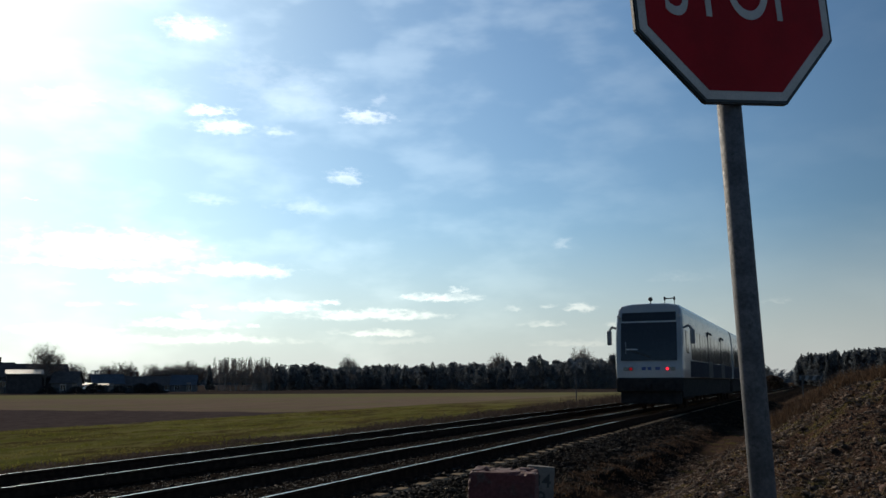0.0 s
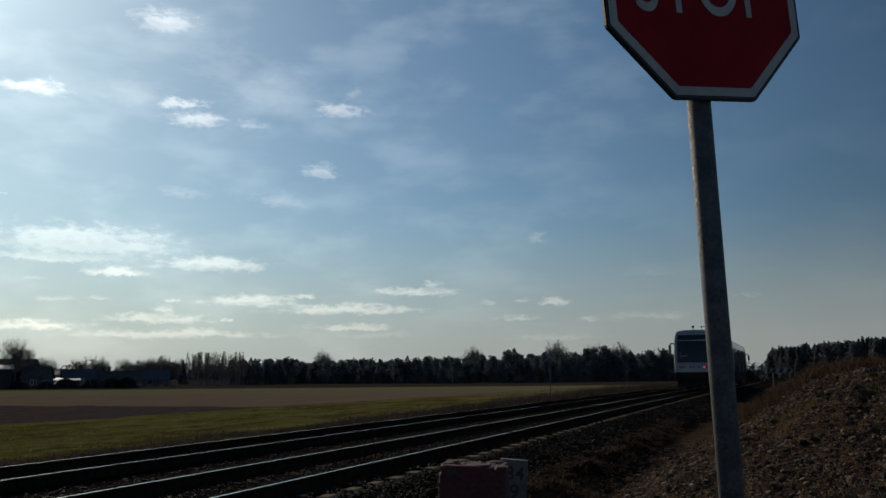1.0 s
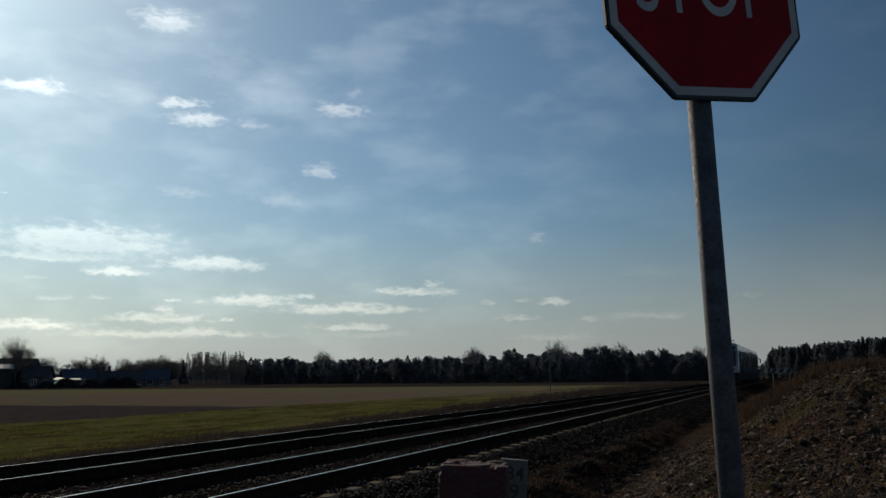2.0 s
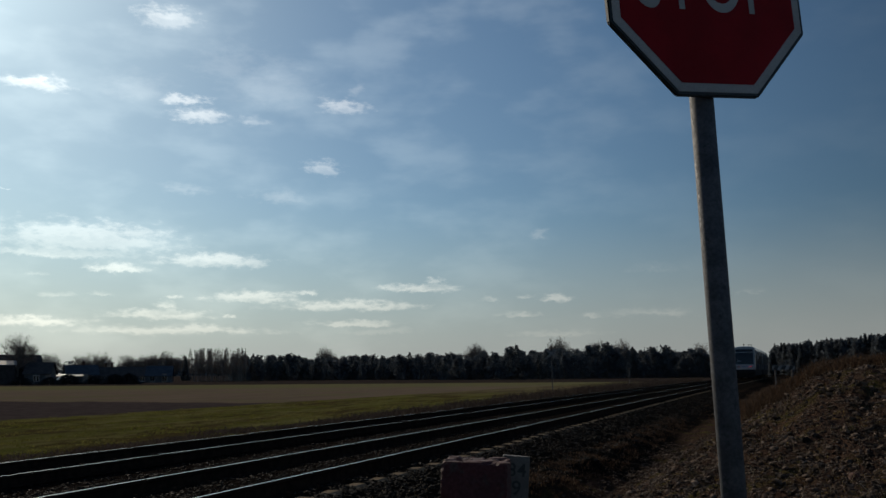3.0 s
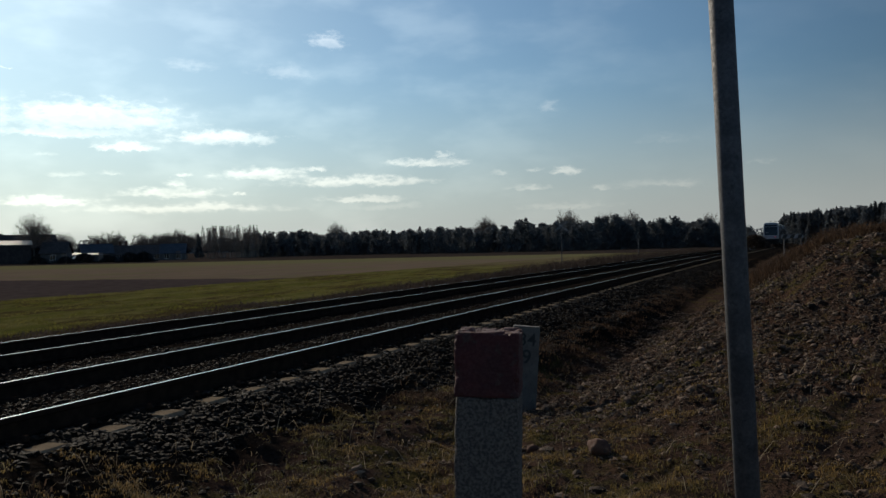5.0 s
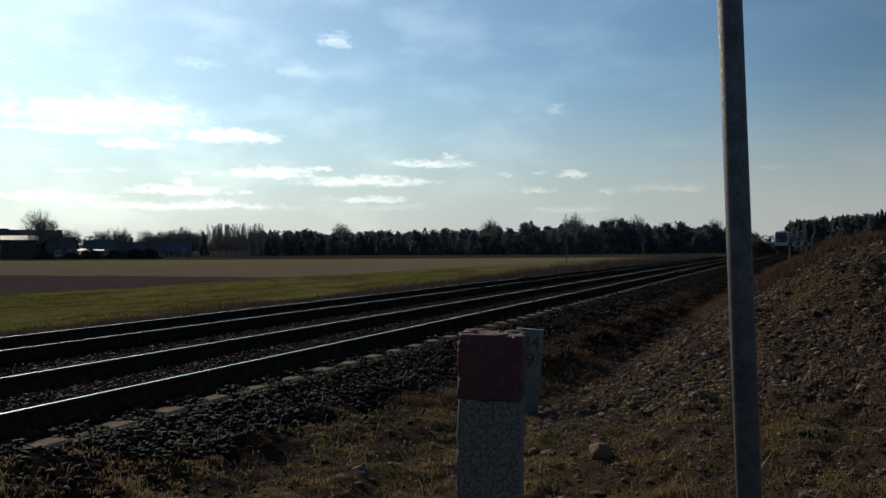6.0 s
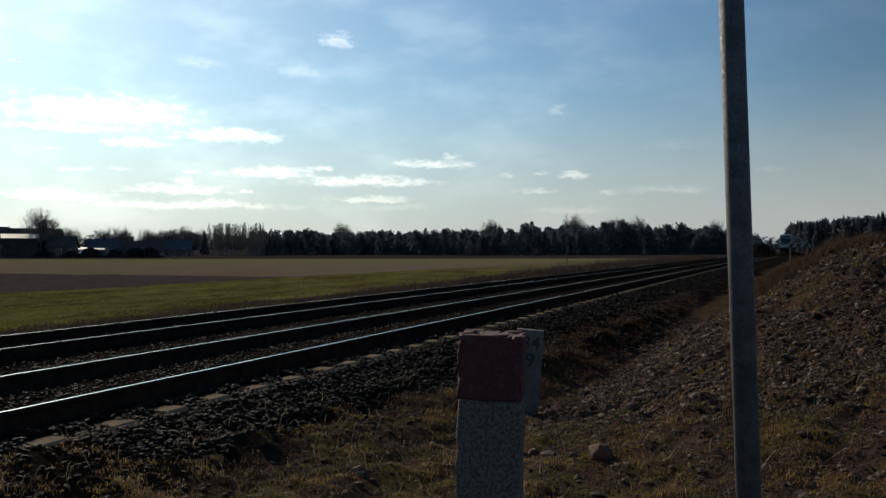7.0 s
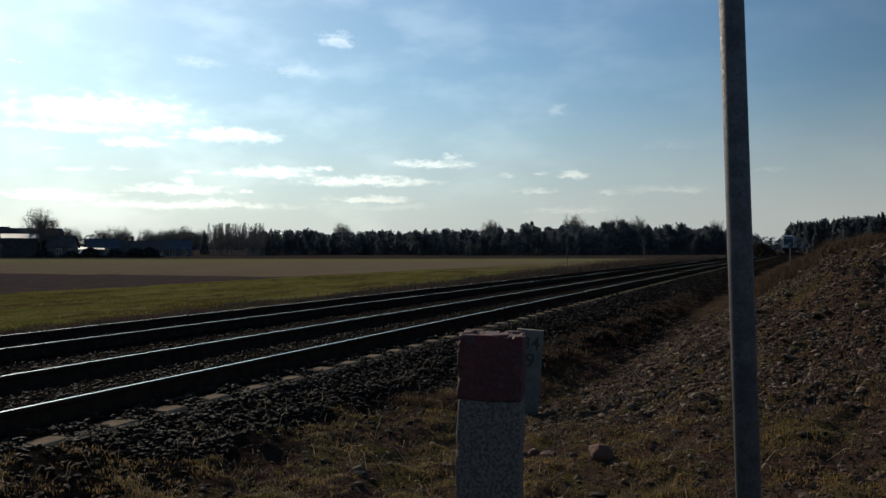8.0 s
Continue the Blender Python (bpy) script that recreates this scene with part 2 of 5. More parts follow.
M = {
    "sign_dull": surf("dirty_sign_face", (0.26, 0.26, 0.27), (0.18, 0.18, 0.19), 5, 0.8, 0, 0.05, 60, spec=0.1),
    "sign_grey": surf("faded_grey_sign_face", (0.11, 0.11, 0.115), (0.08, 0.08, 0.085), 5, 0.8, 0, 0.05, 60, spec=0.1),
    "ground": ground_material(),
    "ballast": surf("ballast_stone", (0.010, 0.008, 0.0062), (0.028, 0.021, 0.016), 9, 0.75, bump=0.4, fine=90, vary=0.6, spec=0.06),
    "rubble": surf("rubble_stone", (0.05, 0.035, 0.026), (0.20, 0.137, 0.096), 5, 0.8, bump=0.4, fine=80, vary=0.7, spec=0.08),
    "rail_top": surf("rail_running_surface", (0.92, 0.89, 0.86), (0.82, 0.79, 0.76), 3, 0.17, 1.0, 0.02, 200, depth=0.001),
    "rail_side": surf("rusty_rail", (0.026, 0.018, 0.0145), (0.042, 0.028, 0.021), 8, 1.0, 0.0, 0.4, 120, depth=0.002, spec=0.0),
    "sleeper": surf("weathered_concrete_sleeper", (0.24, 0.19, 0.135), (0.17, 0.13, 0.09), 4, 1.0, 0, 0.5, 90, c3=(0.07, 0.055, 0.04), depth=0.004, spec=0.0),
    "steel": surf("galvanised_steel", (0.115, 0.113, 0.122), (0.075, 0.074, 0.082), 14, 0.72, 0.25, 0.12, 90, c3=(0.06, 0.062, 0.066), depth=0.002),
    "sign_red": surf("red_reflective_sheet", (0.31, 0.006, 0.012), (0.25, 0.005, 0.010), 5, 0.6, 0, 0.05, 300, depth=0.0005, spec=0.12),
    "sign_white": surf("white_reflective_sheet", (0.50, 0.475, 0.455), (0.41, 0.39, 0.375), 5, 0.6, 0, 0.05, 300, depth=0.0005, spec=0.2),
    "sign_edge": surf("grey_sign_back", (0.02, 0.021, 0.023), (0.014, 0.015, 0.017), 6, 0.5, 0.2, 0.1, 90, depth=0.001),
    "post_red": surf("faded_red_paint_on_concrete", (0.085, 0.018, 0.019), (0.06, 0.016, 0.017), 9, 0.8, 0, 0.5, 120, c3=(0.07, 0.036, 0.034), depth=0.004),
    "post_grey": surf("rough_whitewashed_concrete", (0.25, 0.21, 0.185), (0.10, 0.085, 0.076), 120, 0.98, 0, 1.0, 420, c3=(0.055, 0.046, 0.04), spread=(0.36, 0.64), depth=0.006),
    "plate": surf("whitewashed_marker_stone", (0.15, 0.138, 0.125), (0.11, 0.10, 0.092), 8, 0.9, 0, 0.4, 90, c3=(0.09, 0.085, 0.08), depth=0.003),
    "black": surf("black_paint", (0.015, 0.015, 0.016), (0.03, 0.03, 0.03), 20, 0.6, 0, 0.1, 100, depth=0.001),
    "train_white": surf("white_train_lacquer", (0.34, 0.36, 0.385), (0.30, 0.32, 0.345), 0.9, 0.16, 0, 0.03, 60, depth=0.001),
    # matte dark blue standing for the dark reflection low on the white side
    "flank_reflection": surf("painted_flank_reflection", (0.014, 0.018, 0.032), (0.02, 0.026, 0.042), 0.9, 0.8, 0, 0.03, 60, depth=0.001, spec=0.05),
    "train_dark": surf("sooty_underframe", (0.022, 0.022, 0.024), (0.036, 0.034, 0.034), 3, 1.0, 0, 0.3, 60, depth=0.004, spec=0.05),
    "train_glass": surf("dark_tinted_train_glass", (0.010, 0.012, 0.016), (0.014, 0.016, 0.02), 1, 0.06, 0, 0.0, 60, depth=0.001),
    "plate_blue": surf("blue_lettering", (0.04, 0.07, 0.22), (0.05, 0.08, 0.25), 6, 0.4, 0, 0, 60),
    "grey_trim": surf("light_grey_trim", (0.45, 0.46, 0.47), (0.38, 0.39, 0.4), 4, 0.4, 0, 0.05, 60),
    "train_door": surf("grey_door_lacquer", (0.05, 0.055, 0.066), (0.038, 0.042, 0.05), 0.9, 0.7, 0, 0.03, 60, depth=0.001, spec=0.1),
    "lamp_lens": surf("clear_lamp_lens", (0.16, 0.20, 0.21), (0.10, 0.13, 0.14), 9, 0.12, 0, 0.0, 60, depth=0.001),
    "board_white": surf("weathered_white_board", (0.27, 0.27, 0.28), (0.20, 0.20, 0.21), 3, 0.8, 0, 0.1, 60, depth=0.001),
    "tail_red": glow("tail_lamp_red", (1.0, 0.03, 0.06), 1.9),
    # needle colour is lightened and blued to paint in aerial haze
    "needle": surf("hazed_pine_needles", (0.12, 0.135, 0.15), (0.155, 0.17, 0.185), 0.6, 0.95, 0, 0, 5, vary=0.3, spec=0.0, thin=0.4),
    "bark": surf("grey_brown_bark", (0.19, 0.165, 0.15), (0.25, 0.215, 0.19), 2, 0.95, 0, 0.3, 20, spec=0.0),
    "birch": surf("pale_birch_twigs", (0.32, 0.28, 0.25), (0.22, 0.19, 0.17), 2, 0.95, 0, 0.2, 20, spec=0.0),
    "brush": surf("bare_hedge_twigs", (0.058, 0.046, 0.040), (0.092, 0.072, 0.060), 1, 0.95, 0, 0, 10, vary=0.4, spec=0.0, thin=0.3),
    "dry_grass": surf("dry_straw_grass", (0.095, 0.060, 0.039), (0.068, 0.044, 0.030), 2, 0.9, 0, 0, 20, vary=0.45, spec=0.1, thin=0.45),
    "green_grass": surf("short_mossy_grass", (0.10, 0.086, 0.028), (0.22, 0.142, 0.05), 1.5, 0.65, 0, 0, 20, vary=0.6, spec=0.4, thin=0.55),
    "field_stone": surf("sandstone_boulder", (0.13, 0.052, 0.028), (0.09, 0.038, 0.022), 14, 0.9, 0, 0.6, 70, c3=(0.085, 0.052, 0.038), depth=0.006),
}


def mesh(name, verts, faces, mats, smooth=False, index=None):
    me = bpy.data.meshes.new(name)
    me.from_pydata([tuple(v) for v in verts], [], faces)
    for m in mats:
        me.materials.append(m)
    if index is not None:
        me.polygons.foreach_set("material_index", np.asarray(index, dtype=np.int32))
    if smooth:
        me.polygons.foreach_set("use_smooth", [True] * len(me.polygons))
    else:
        me.polygons.foreach_set("use_smooth", [False] * len(me.polygons))
    me.update()
    return me


def part(name, bm, material, parent=None, label="", smooth=False):
    """One bmesh as one mesh object under a thing or a part."""
    me = bpy.data.meshes.new(name)
    bmesh.ops.recalc_face_normals(bm, faces=bm.faces)
    bm.to_mesh(me)
    bm.free()
    for m in (material if isinstance(material, (list, tuple)) else [material]):
        me.materials.append(m)
    if smooth:
        me.polygons.foreach_set("use_smooth", [True] * len(me.polygons))
    ob = new(name, me)
    if parent:
        ob.parent = parent
    return tagged(ob, label)


def box(sx, sy, sz, at=(0, 0, 0), bevel=0.0, seg=2, bm=None, turn=None):
    """A block with rounded edges, its centre at at."""
    b = bmesh.new()
    bmesh.ops.create_cube(b, size=1.0, matrix=Matrix.Diagonal((sx, sy, sz, 1)))
    if bevel:
        bmesh.ops.bevel(b, geom=list(b.edges), offset=bevel, segments=seg, profile=0.6, affect="EDGES")
    m = Matrix.Translation(at) @ (turn or Matrix())
    bmesh.ops.transform(b, matrix=m, verts=b.verts)
    if bm is None:
        return b
    tmp = bpy.data.meshes.new("t")
    b.to_mesh(tmp)
    b.free()
    bm.from_mesh(tmp)
    bpy.data.meshes.remove(tmp)
    return bm


def rod(p, q, r1, r2=None, sides=12, bm=None):
    """A round bar from p to q."""
    p, q = Vector(p), Vector(q)
    b = bm or bmesh.new()
    turn = (q - p).to_track_quat("Z", "Y").to_matrix().to_4x4()
    bmesh.ops.create_cone(b, cap_ends=True, segments=sides, radius1=r1, radius2=r1 if r2 is None else r2, depth=(q - p).length,
                          matrix=Matrix.Translation((p + q) / 2) @ turn)
    return b


def plate(outline, thick, bm=None, bevel=0.0):
    """A flat outline in x and z, given thickness along y (front at y = 0, back at +thick)."""
    b = bm or bmesh.new()
    a = [b.verts.new((x, 0, z)) for x, z in outline]
    c = [b.verts.new((x, thick, z)) for x, z in outline]
    b.faces.new(a)
    b.faces.new(c[::-1])
    k = len(a)
    for i in range(k):
        b.faces.new((a[i], c[i], c[(i + 1) % k], a[(i + 1) % k]))
    if bevel:
        bmesh.ops.bevel(b, geom=list(b.edges), offset=bevel, segments=2, affect="EDGES")
    return b


def empty(name, m=None):
    e = new(name)
    e.empty_display_size = 0.3
    if m is not None:
        e.matrix_basis = m
    return e


# ---- the ground ----
def smooth(a, b, v):
    t = np.clip((np.asarray(v, float) - a) / (b - a), 0, 1)
    return t * t * (3 - 2 * t)


def bend(y):
    return BEND * np.clip(y, 0, STRAIGHT) ** 2 + 2 * BEND * STRAIGHT * (np.clip(y, STRAIGHT, 320) - STRAIGHT)


def lumps(x, y, size, seed):
    """Cheap smooth noise on the plan, about -1 to 1."""
    r = np.random.RandomState(seed)
    out = 0
    for i in range(7):
        a, ph, k = r.uniform(0, 6.283), r.uniform(0, 6.283), r.uniform(0.6, 1.7) / size
        out = out + np.sin((x * np.cos(a) + y * np.sin(a)) * k * 6.283 + ph)
    return out / 4.0


def height(xr, y):
    """The ground's height at xr across the tracks (bend taken out) and y along them."""
    xr, y = np.asarray(xr, float), np.asarray(y, float)
    z = np.interp(xr, [-1e4, -15.5, -14.2, -13.2, -11.75, -11.5, -10.3, -10.0, -8.9, -8.2, -7.0, -6.75, -5.5, -5.12, -5.02, -4.75, -4.0, -3.4],
                  [-0.62, -0.62, -0.50, -0.385, -0.385, -0.345, -0.345, -0.385, -0.385, -0.205, -0.205, -0.155, -0.155, -0.163, -0.200, -0.205, -0.46, -0.52])
    xr0 = xr
    xr = np.where(xr > -3.6, xr + 0.07 * lumps(y * 0.15, y, 3.2, 8) * (xr < -0.5), xr)
    near = np.interp(xr, [-3.4, -2.4, 0.0, 3.0, 1e4], [0, -0.02, 0.10, 0.35, 0.35])
    ditch = np.interp(xr, [-3.5, -3.15, -2.8, -2.45, -2.1, -0.65, 0.7, 1.3, 5.0, 9.0, 14.0], [0, -0.22, -0.36, -0.35, -0.12, 0.84, 1.66, 1.74, 1.70, 1.4, 0.0])
    far = np.interp(xr, [-3.5, -2.9, -2.5, 0.0, 1e4], [0, -0.26, -0.26, 0.0, 0.0])
    up = smooth(4.0, 15.0, y)
    end = smooth(19.0, 26.0, y + 0.5 * xr)
    side = near * (1 - up) + ditch * up
    side = side * (1 - end) + far * end
    z = z + np.where(xr > -3.5, side, 0)
    xr = xr0
    rough = np.where(xr > -4.3, 1.0, np.where(xr < -13.3, 0.8, 0.08)) * (1 - smooth(60, 140, np.hypot(xr, y)))
    z = z + rough * (0.04 * lumps(xr, y, 1.3, 3) + 0.030 * lumps(xr, y, 0.5, 4) + 0.020 * lumps(xr, y, 0.27, 5))
    z = z + np.where(xr > -2.6, up * (1 - end), 0) * (0.05 * lumps(xr, y, 0.8, 6) + 0.025 * lumps(xr, y, 0.3, 7))
    return z


def ground_z(x, y):
    return float(height(x - bend(y), y))


def build_ground():
    geo = lambda a, b, k: a * (b / a) ** (np.arange(1, k + 1) / k)
    xs = np.concatenate([-geo(100, 2500, 16)[::-1], np.arange(-100, -16, 2.0), np.arange(-16, -5.2, 0.25), np.arange(-5.2, 3.5, 0.07),
                         np.arange(3.5, 20, 0.5), geo(20, 2500, 20)])
    ys = np.concatenate([-geo(6, 600, 8)[::-1], np.arange(-6, 2, 0.5), np.arange(2, 12, 0.08), np.arange(12, 26, 0.16), np.arange(26, 60, 0.6), np.arange(60, 330, 5.0), geo(330, 4500, 18)])
    X, Y = np.meshgrid(xs, ys)
    Z = height(X, Y)
    P = np.stack([X + bend(Y), Y, Z], -1).reshape(-1, 3)
    w = len(xs)
    i = (np.arange(len(ys) - 1)[:, None] * w + np.arange(w - 1)[None, :]).ravel()
    F = np.stack([i, i + 1, i + 1 + w, i + w], 1)
    me = mesh("ground", P.tolist(), F.tolist(), [M["ground"]], True)
    tagged(new("ground", me), "flat farmland of green, brown and ploughed strips beside a grassy railway verge", "ground", kind="structure")


build_ground()


# ---- railway tracks ----
def rail_mesh(name, off, z0, y0, y1):
    prof = [(-0.0625, -0.172), (0.0625, -0.172), (0.0625, -0.160), (0.010, -0.145), (0.009, -0.050), (0.036, -0.036), (0.036, -0.010), (0.026, 0.0),
            (0.0115, 0.001), (-0.0115, 0.001), (-0.026, 0.0), (-0.036, -0.010), (-0.036, -0.036), (-0.009, -0.050), (-0.010, -0.145), (-0.0625, -0.160)]
    ys = np.concatenate([np.arange(y0, 40, 2.0), np.arange(40, y1, 5.0)])
    k = len(prof)
    V, F, I = [], [], []
    for j, y in enumerate(ys):
        V += [(off + bend(y) + px, y, z0 + pz) for px, pz in prof]
        if j:
            for i in range(k):
                F.append(((j - 1) * k + i, (j - 1) * k + (i + 1) % k, j * k + (i + 1) % k, j * k + i))
                I.append(0 if i == 8 else 1)
    return mesh(name, V, F, [M["rail_top"], M["rail_side"]], False, I)


def sleeper_mesh():
    bm = bmesh.new()
    # a concrete block, lower in its middle and sloped at its ends
    zs = [(-1.3, 0.15, 0.10, 0.145), (-1.22, 0.20, 0.135, 0.15), (-0.5, 0.20, 0.13, 0.15), (-0.2, 0.165, 0.11, 0.13), (0.2, 0.165, 0.11, 0.13), (0.5, 0.20, 0.13, 0.15), (1.22, 0.20, 0.135, 0.15), (1.3, 0.15, 0.10, 0.145)]
    rings = []
    for x, h, wt, wb in zs:
        rings.append([bm.verts.new((x, -wb, -0.2)), bm.verts.new((x, wb, -0.2)), bm.verts.new((x, wt, h - 0.2)), bm.verts.new((x, -wt, h - 0.2))])
    for a, b in zip(rings, rings[1:]):
        for i in range(4):
            bm.faces.new((a[i], a[(i + 1) % 4], b[(i + 1) % 4], b[i]))
    bm.faces.new(rings[0])
    bm.faces.new(rings[-1][::-1])
    bmesh.ops.recalc_face_normals(bm, faces=bm.faces)
    me = bpy.data.meshes.new("sleeper")
    bm.to_mesh(me)
    bm.free()
    me.materials.append(M["sleeper"])
    return me


def clip_mesh():
    bm = box(0.16, 0.10, 0.03, (0, 0, 0.015), 0.006, 1)
    box(0.05, 0.05, 0.05, (0.09, 0, 0.04), 0.01, 1, bm)
    me = bpy.data.meshes.new("rail_clip")
    bm.to_mesh(me)
    bm.free()
    me.materials.append(M["rail_side"])
    return me


def build_track(centre, z0, y1, count, label, first):
    track = empty("railway_track")
    tagged(track, label, "railway track", "railway tracks", "structure")
    for s in (-1, 1):
        ob = new("rail", rail_mesh("rail", centre + s * 0.7525, z0, -30, y1))
        ob.parent = track
        tagged(ob, "rusty steel rail with a bright worn top")
    sl, cl = sleeper_mesh(), clip_mesh()
    rnd = random.Random(int(centre * 10))
    for i in range(count):
        y = first + i * 0.68
        ob = new("sleeper", sl)
        ob.parent = track
        ob.matrix_basis = pose(centre + bend(y) + rnd.uniform(-0.02, 0.02), y, z0 - 0.178 + rnd.uniform(-0.006, 0.004) - (0.05 if centre < -8 else 0), 0, 0, rnd.uniform(-0.6, 0.6))
        if i < 50 and centre > -8:
            for s in (-1, 1):
                for d in (-1, 1):
                    c = new("rail_clip", cl)
                    c.parent = track
                    c.matrix_basis = pose(centre + bend(y) + s * 0.7525 + d * 0.13, y, z0 - 0.175, 0, 0, 90 - 90 * d)


build_track(-6.126, 0.0, 300, 256, "near railway track with rusty rails on concrete sleepers in ballast", 0.99)
build_track(-10.89, -0.187, 300, 150, "second railway track on a slightly lower ballast bed", 1.4)


# ---- loose stones, grass and brush ----
def tri_mesh(name, V, T, mat):
    """A big triangle mesh straight from arrays."""
    V, T = np.asarray(V, np.float32), np.asarray(T, np.int32)
    me = bpy.data.meshes.new(name)
    me.vertices.add(len(V))
    me.vertices.foreach_set("co", V.ravel())
    me.loops.add(T.size)
    me.loops.foreach_set("vertex_index", T.ravel())
    me.polygons.add(len(T))
    me.polygons.foreach_set("loop_start", np.arange(0, T.size, 3, dtype=np.int32))
    me.polygons.foreach_set("loop_total", np.full(len(T), 3, np.int32))
    me.polygons.foreach_set("use_smooth", np.zeros(len(T), bool))
    me.materials.append(mat)
    me.update(calc_edges=True)
    me.validate()
    return me


def turns(r, n):
    q = r.normal(size=(n, 4))
    q /= np.linalg.norm(q, axis=1)[:, None]
    w, x, y, z = q.T
    return np.stack([1 - 2 * (y * y + z * z), 2 * (x * y - z * w), 2 * (x * z + y * w), 2 * (x * y + z * w), 1 - 2 * (x * x + z * z), 2 * (y * z - x * w),
                     2 * (x * z - y * w), 2 * (y * z + x * w), 1 - 2 * (x * x + y * y)], 1).reshape(n, 3, 3)


def ico():
    bm = bmesh.new()
    bmesh.ops.create_icosphere(bm, subdivisions=1, radius=1.0)
    V = np.array([v.co[:] for v in bm.verts])
    T = np.array([[v.index for v in f.verts] for f in bm.faces])
    bm.free()
    return V, T


def octa():
    V = np.array([(1, 0, 0), (-1, 0, 0), (0, 1, 0), (0, -1, 0), (0, 0, 1), (0, 0, -1)], float)
    T = np.array([(0, 2, 4), (2, 1, 4), (1, 3, 4), (3, 0, 4), (2, 0, 5), (1, 2, 5), (3, 1, 5), (0, 3, 5)])
    return V, T


def stones(P, size, seed, flat=0.6, coarse=False):
    """Angular stones, one at each place of P, as vertices and triangles."""
    r = np.random.RandomState(seed)
    V0, T0 = octa() if coarse else ico()
    n, k = len(P), len(V0)
    V = V0[None] * r.uniform(0.6, 1.25, (n, k, 1)) * r.uniform(0.45, 1.4, (n, 1, 3)) * np.asarray(size).reshape(n, 1, 1)
    V = np.einsum("nij,nkj->nki", turns(r, n), V)
    V[:, :, 2] *= flat
    V = V + P[:, None, :]
    T = T0[None] + (np.arange(n) * k)[:, None, None]
    return V.reshape(-1, 3), T.reshape(-1, 3)


def scatter(n, x0, x1, y0, y1, seed, power=1.6):
    """Places on the ground, denser near the eye (xr across, y along)."""
    r = np.random.RandomState(seed)
    xr = r.uniform(x0, x1, n)
    u = r.uniform(0, 1, n) ** power
    y = y0 * (y1 / y0) ** u if y0 > 0 else y0 + (y1 - y0) * u
    z = height(xr, y)
    return np.stack([xr + bend(y), y, z], 1), xr, r


def turf_edge(y):
    """Where the moss and grass of the verge begin, across from the near track."""
    return np.interp(y, [2, 4.6, 5.2, 5.6, 9, 10, 12, 30], [-5.1, -5.0, -4.7, -4.2, -4.1, -3.8, -3.4, -3.3])


def build_ballast():
    Vs, Ts, base = [], [], 0
    for n, x0, x1, y0, y1, size, seed in ((34000, -5.2, -3.4, 2.2, 24, 0.027, 1), (15000, -6.8, -5.45, 3.0, 26, 0.022, 2), (9000, -8.6, -6.9, 4.5, 30, 0.027, 3),
                                           (9000, -10.2, -8.6, 6, 36, 0.028, 4), (5000, -13.1, -10.2, 8, 40, 0.036, 5), (9000, -5.0, -3.2, 20, 70, 0.045, 6)):
        P, xr, r = scatter(n, x0, x1, y0, y1, seed, 1.0)
        s = size * (0.45 + 1.0 * r.uniform(0, 1, n) ** 2)
        # sleeper tops stay mostly bare
        on = (xr + 6.126 < 1.3) & (xr + 6.126 > 0.95)
        ph = np.mod(P[:, 1] - 0.99 + 0.34, 0.68) - 0.34
        s[on & (np.abs(ph) < 0.12)] *= 0.25
        keep = r.uniform(0, 1, n) < np.where(xr < -5.4, 0.5, 1.0) * np.where(xr > turf_edge(P[:, 1]) + 0.18 * lumps(xr, P[:, 1], 0.9, 22), 0.07, 1.0)
        P, s = P[keep], s[keep]
        P[:, 2] += s * 0.25
        V, T = stones(P, s, seed, coarse=seed > 3)
        Vs.append(V)
        Ts.append(T + base)
        base += len(V)
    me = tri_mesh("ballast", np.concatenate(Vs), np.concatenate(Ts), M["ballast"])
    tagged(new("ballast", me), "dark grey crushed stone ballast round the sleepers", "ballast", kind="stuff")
    # rubble: the bank is covered with small stones, with larger ones among them
    Vs, Ts, base = [], [], 0
    for n, x0, y0, y1, lo, hi, seed, coarse in ((120000, -3.3, 6.0, 26, 0.012, 0.034, 11, True), (22000, -3.4, 3.2, 25, 0.009, 0.052, 12, False)):
        P, xr, r = scatter(n, x0, 4.2, y0, y1, seed, 0.85)
        lum = lumps(xr, P[:, 1], 2.2, 21)
        bank = smooth(-3.3, -2.5, xr) * np.maximum(smooth(7.2, 9.0, P[:, 1] + 0.25 * xr), 0.8 * (xr > 0.1) * (P[:, 1] < 6.4))
        P = P[r.uniform(0, 1, len(P)) < 0.10 + 0.9 * bank * smooth(-1.5, 0.3, lum)]
        s = lo + (hi - lo) * r.uniform(0, 1, len(P)) ** 3.2
        P[:, 2] += s * 0.2
        V, T = stones(P, s, seed + 50, coarse=coarse)
        Vs.append(V)
        Ts.append(T + base)
        base += len(V)
    V, T = np.concatenate(Vs), np.concatenate(Ts)
    Q, xr, r = scatter(60000, -3.7, 3.0, 3.3, 12, 14, 0.9)
    c = 0.004 + 0.012 * r.uniform(0, 1, len(Q)) ** 3
    Q[:, 2] += c * 0.3
    V2, T2 = stones(Q, c, 15, coarse=True)
    me = tri_mesh("crumbs", V2, T2, M["crumb"])
    tagged(new("soil_crumbs", me), "crumbled brown soil and grit over the verge", "soil", kind="stuff")
    me = tri_mesh("rubble", V, T, M["rubble"])
    tagged(new("rubble", me), "loose brown and grey stones strewn over the bank", "stones", kind="stuff")


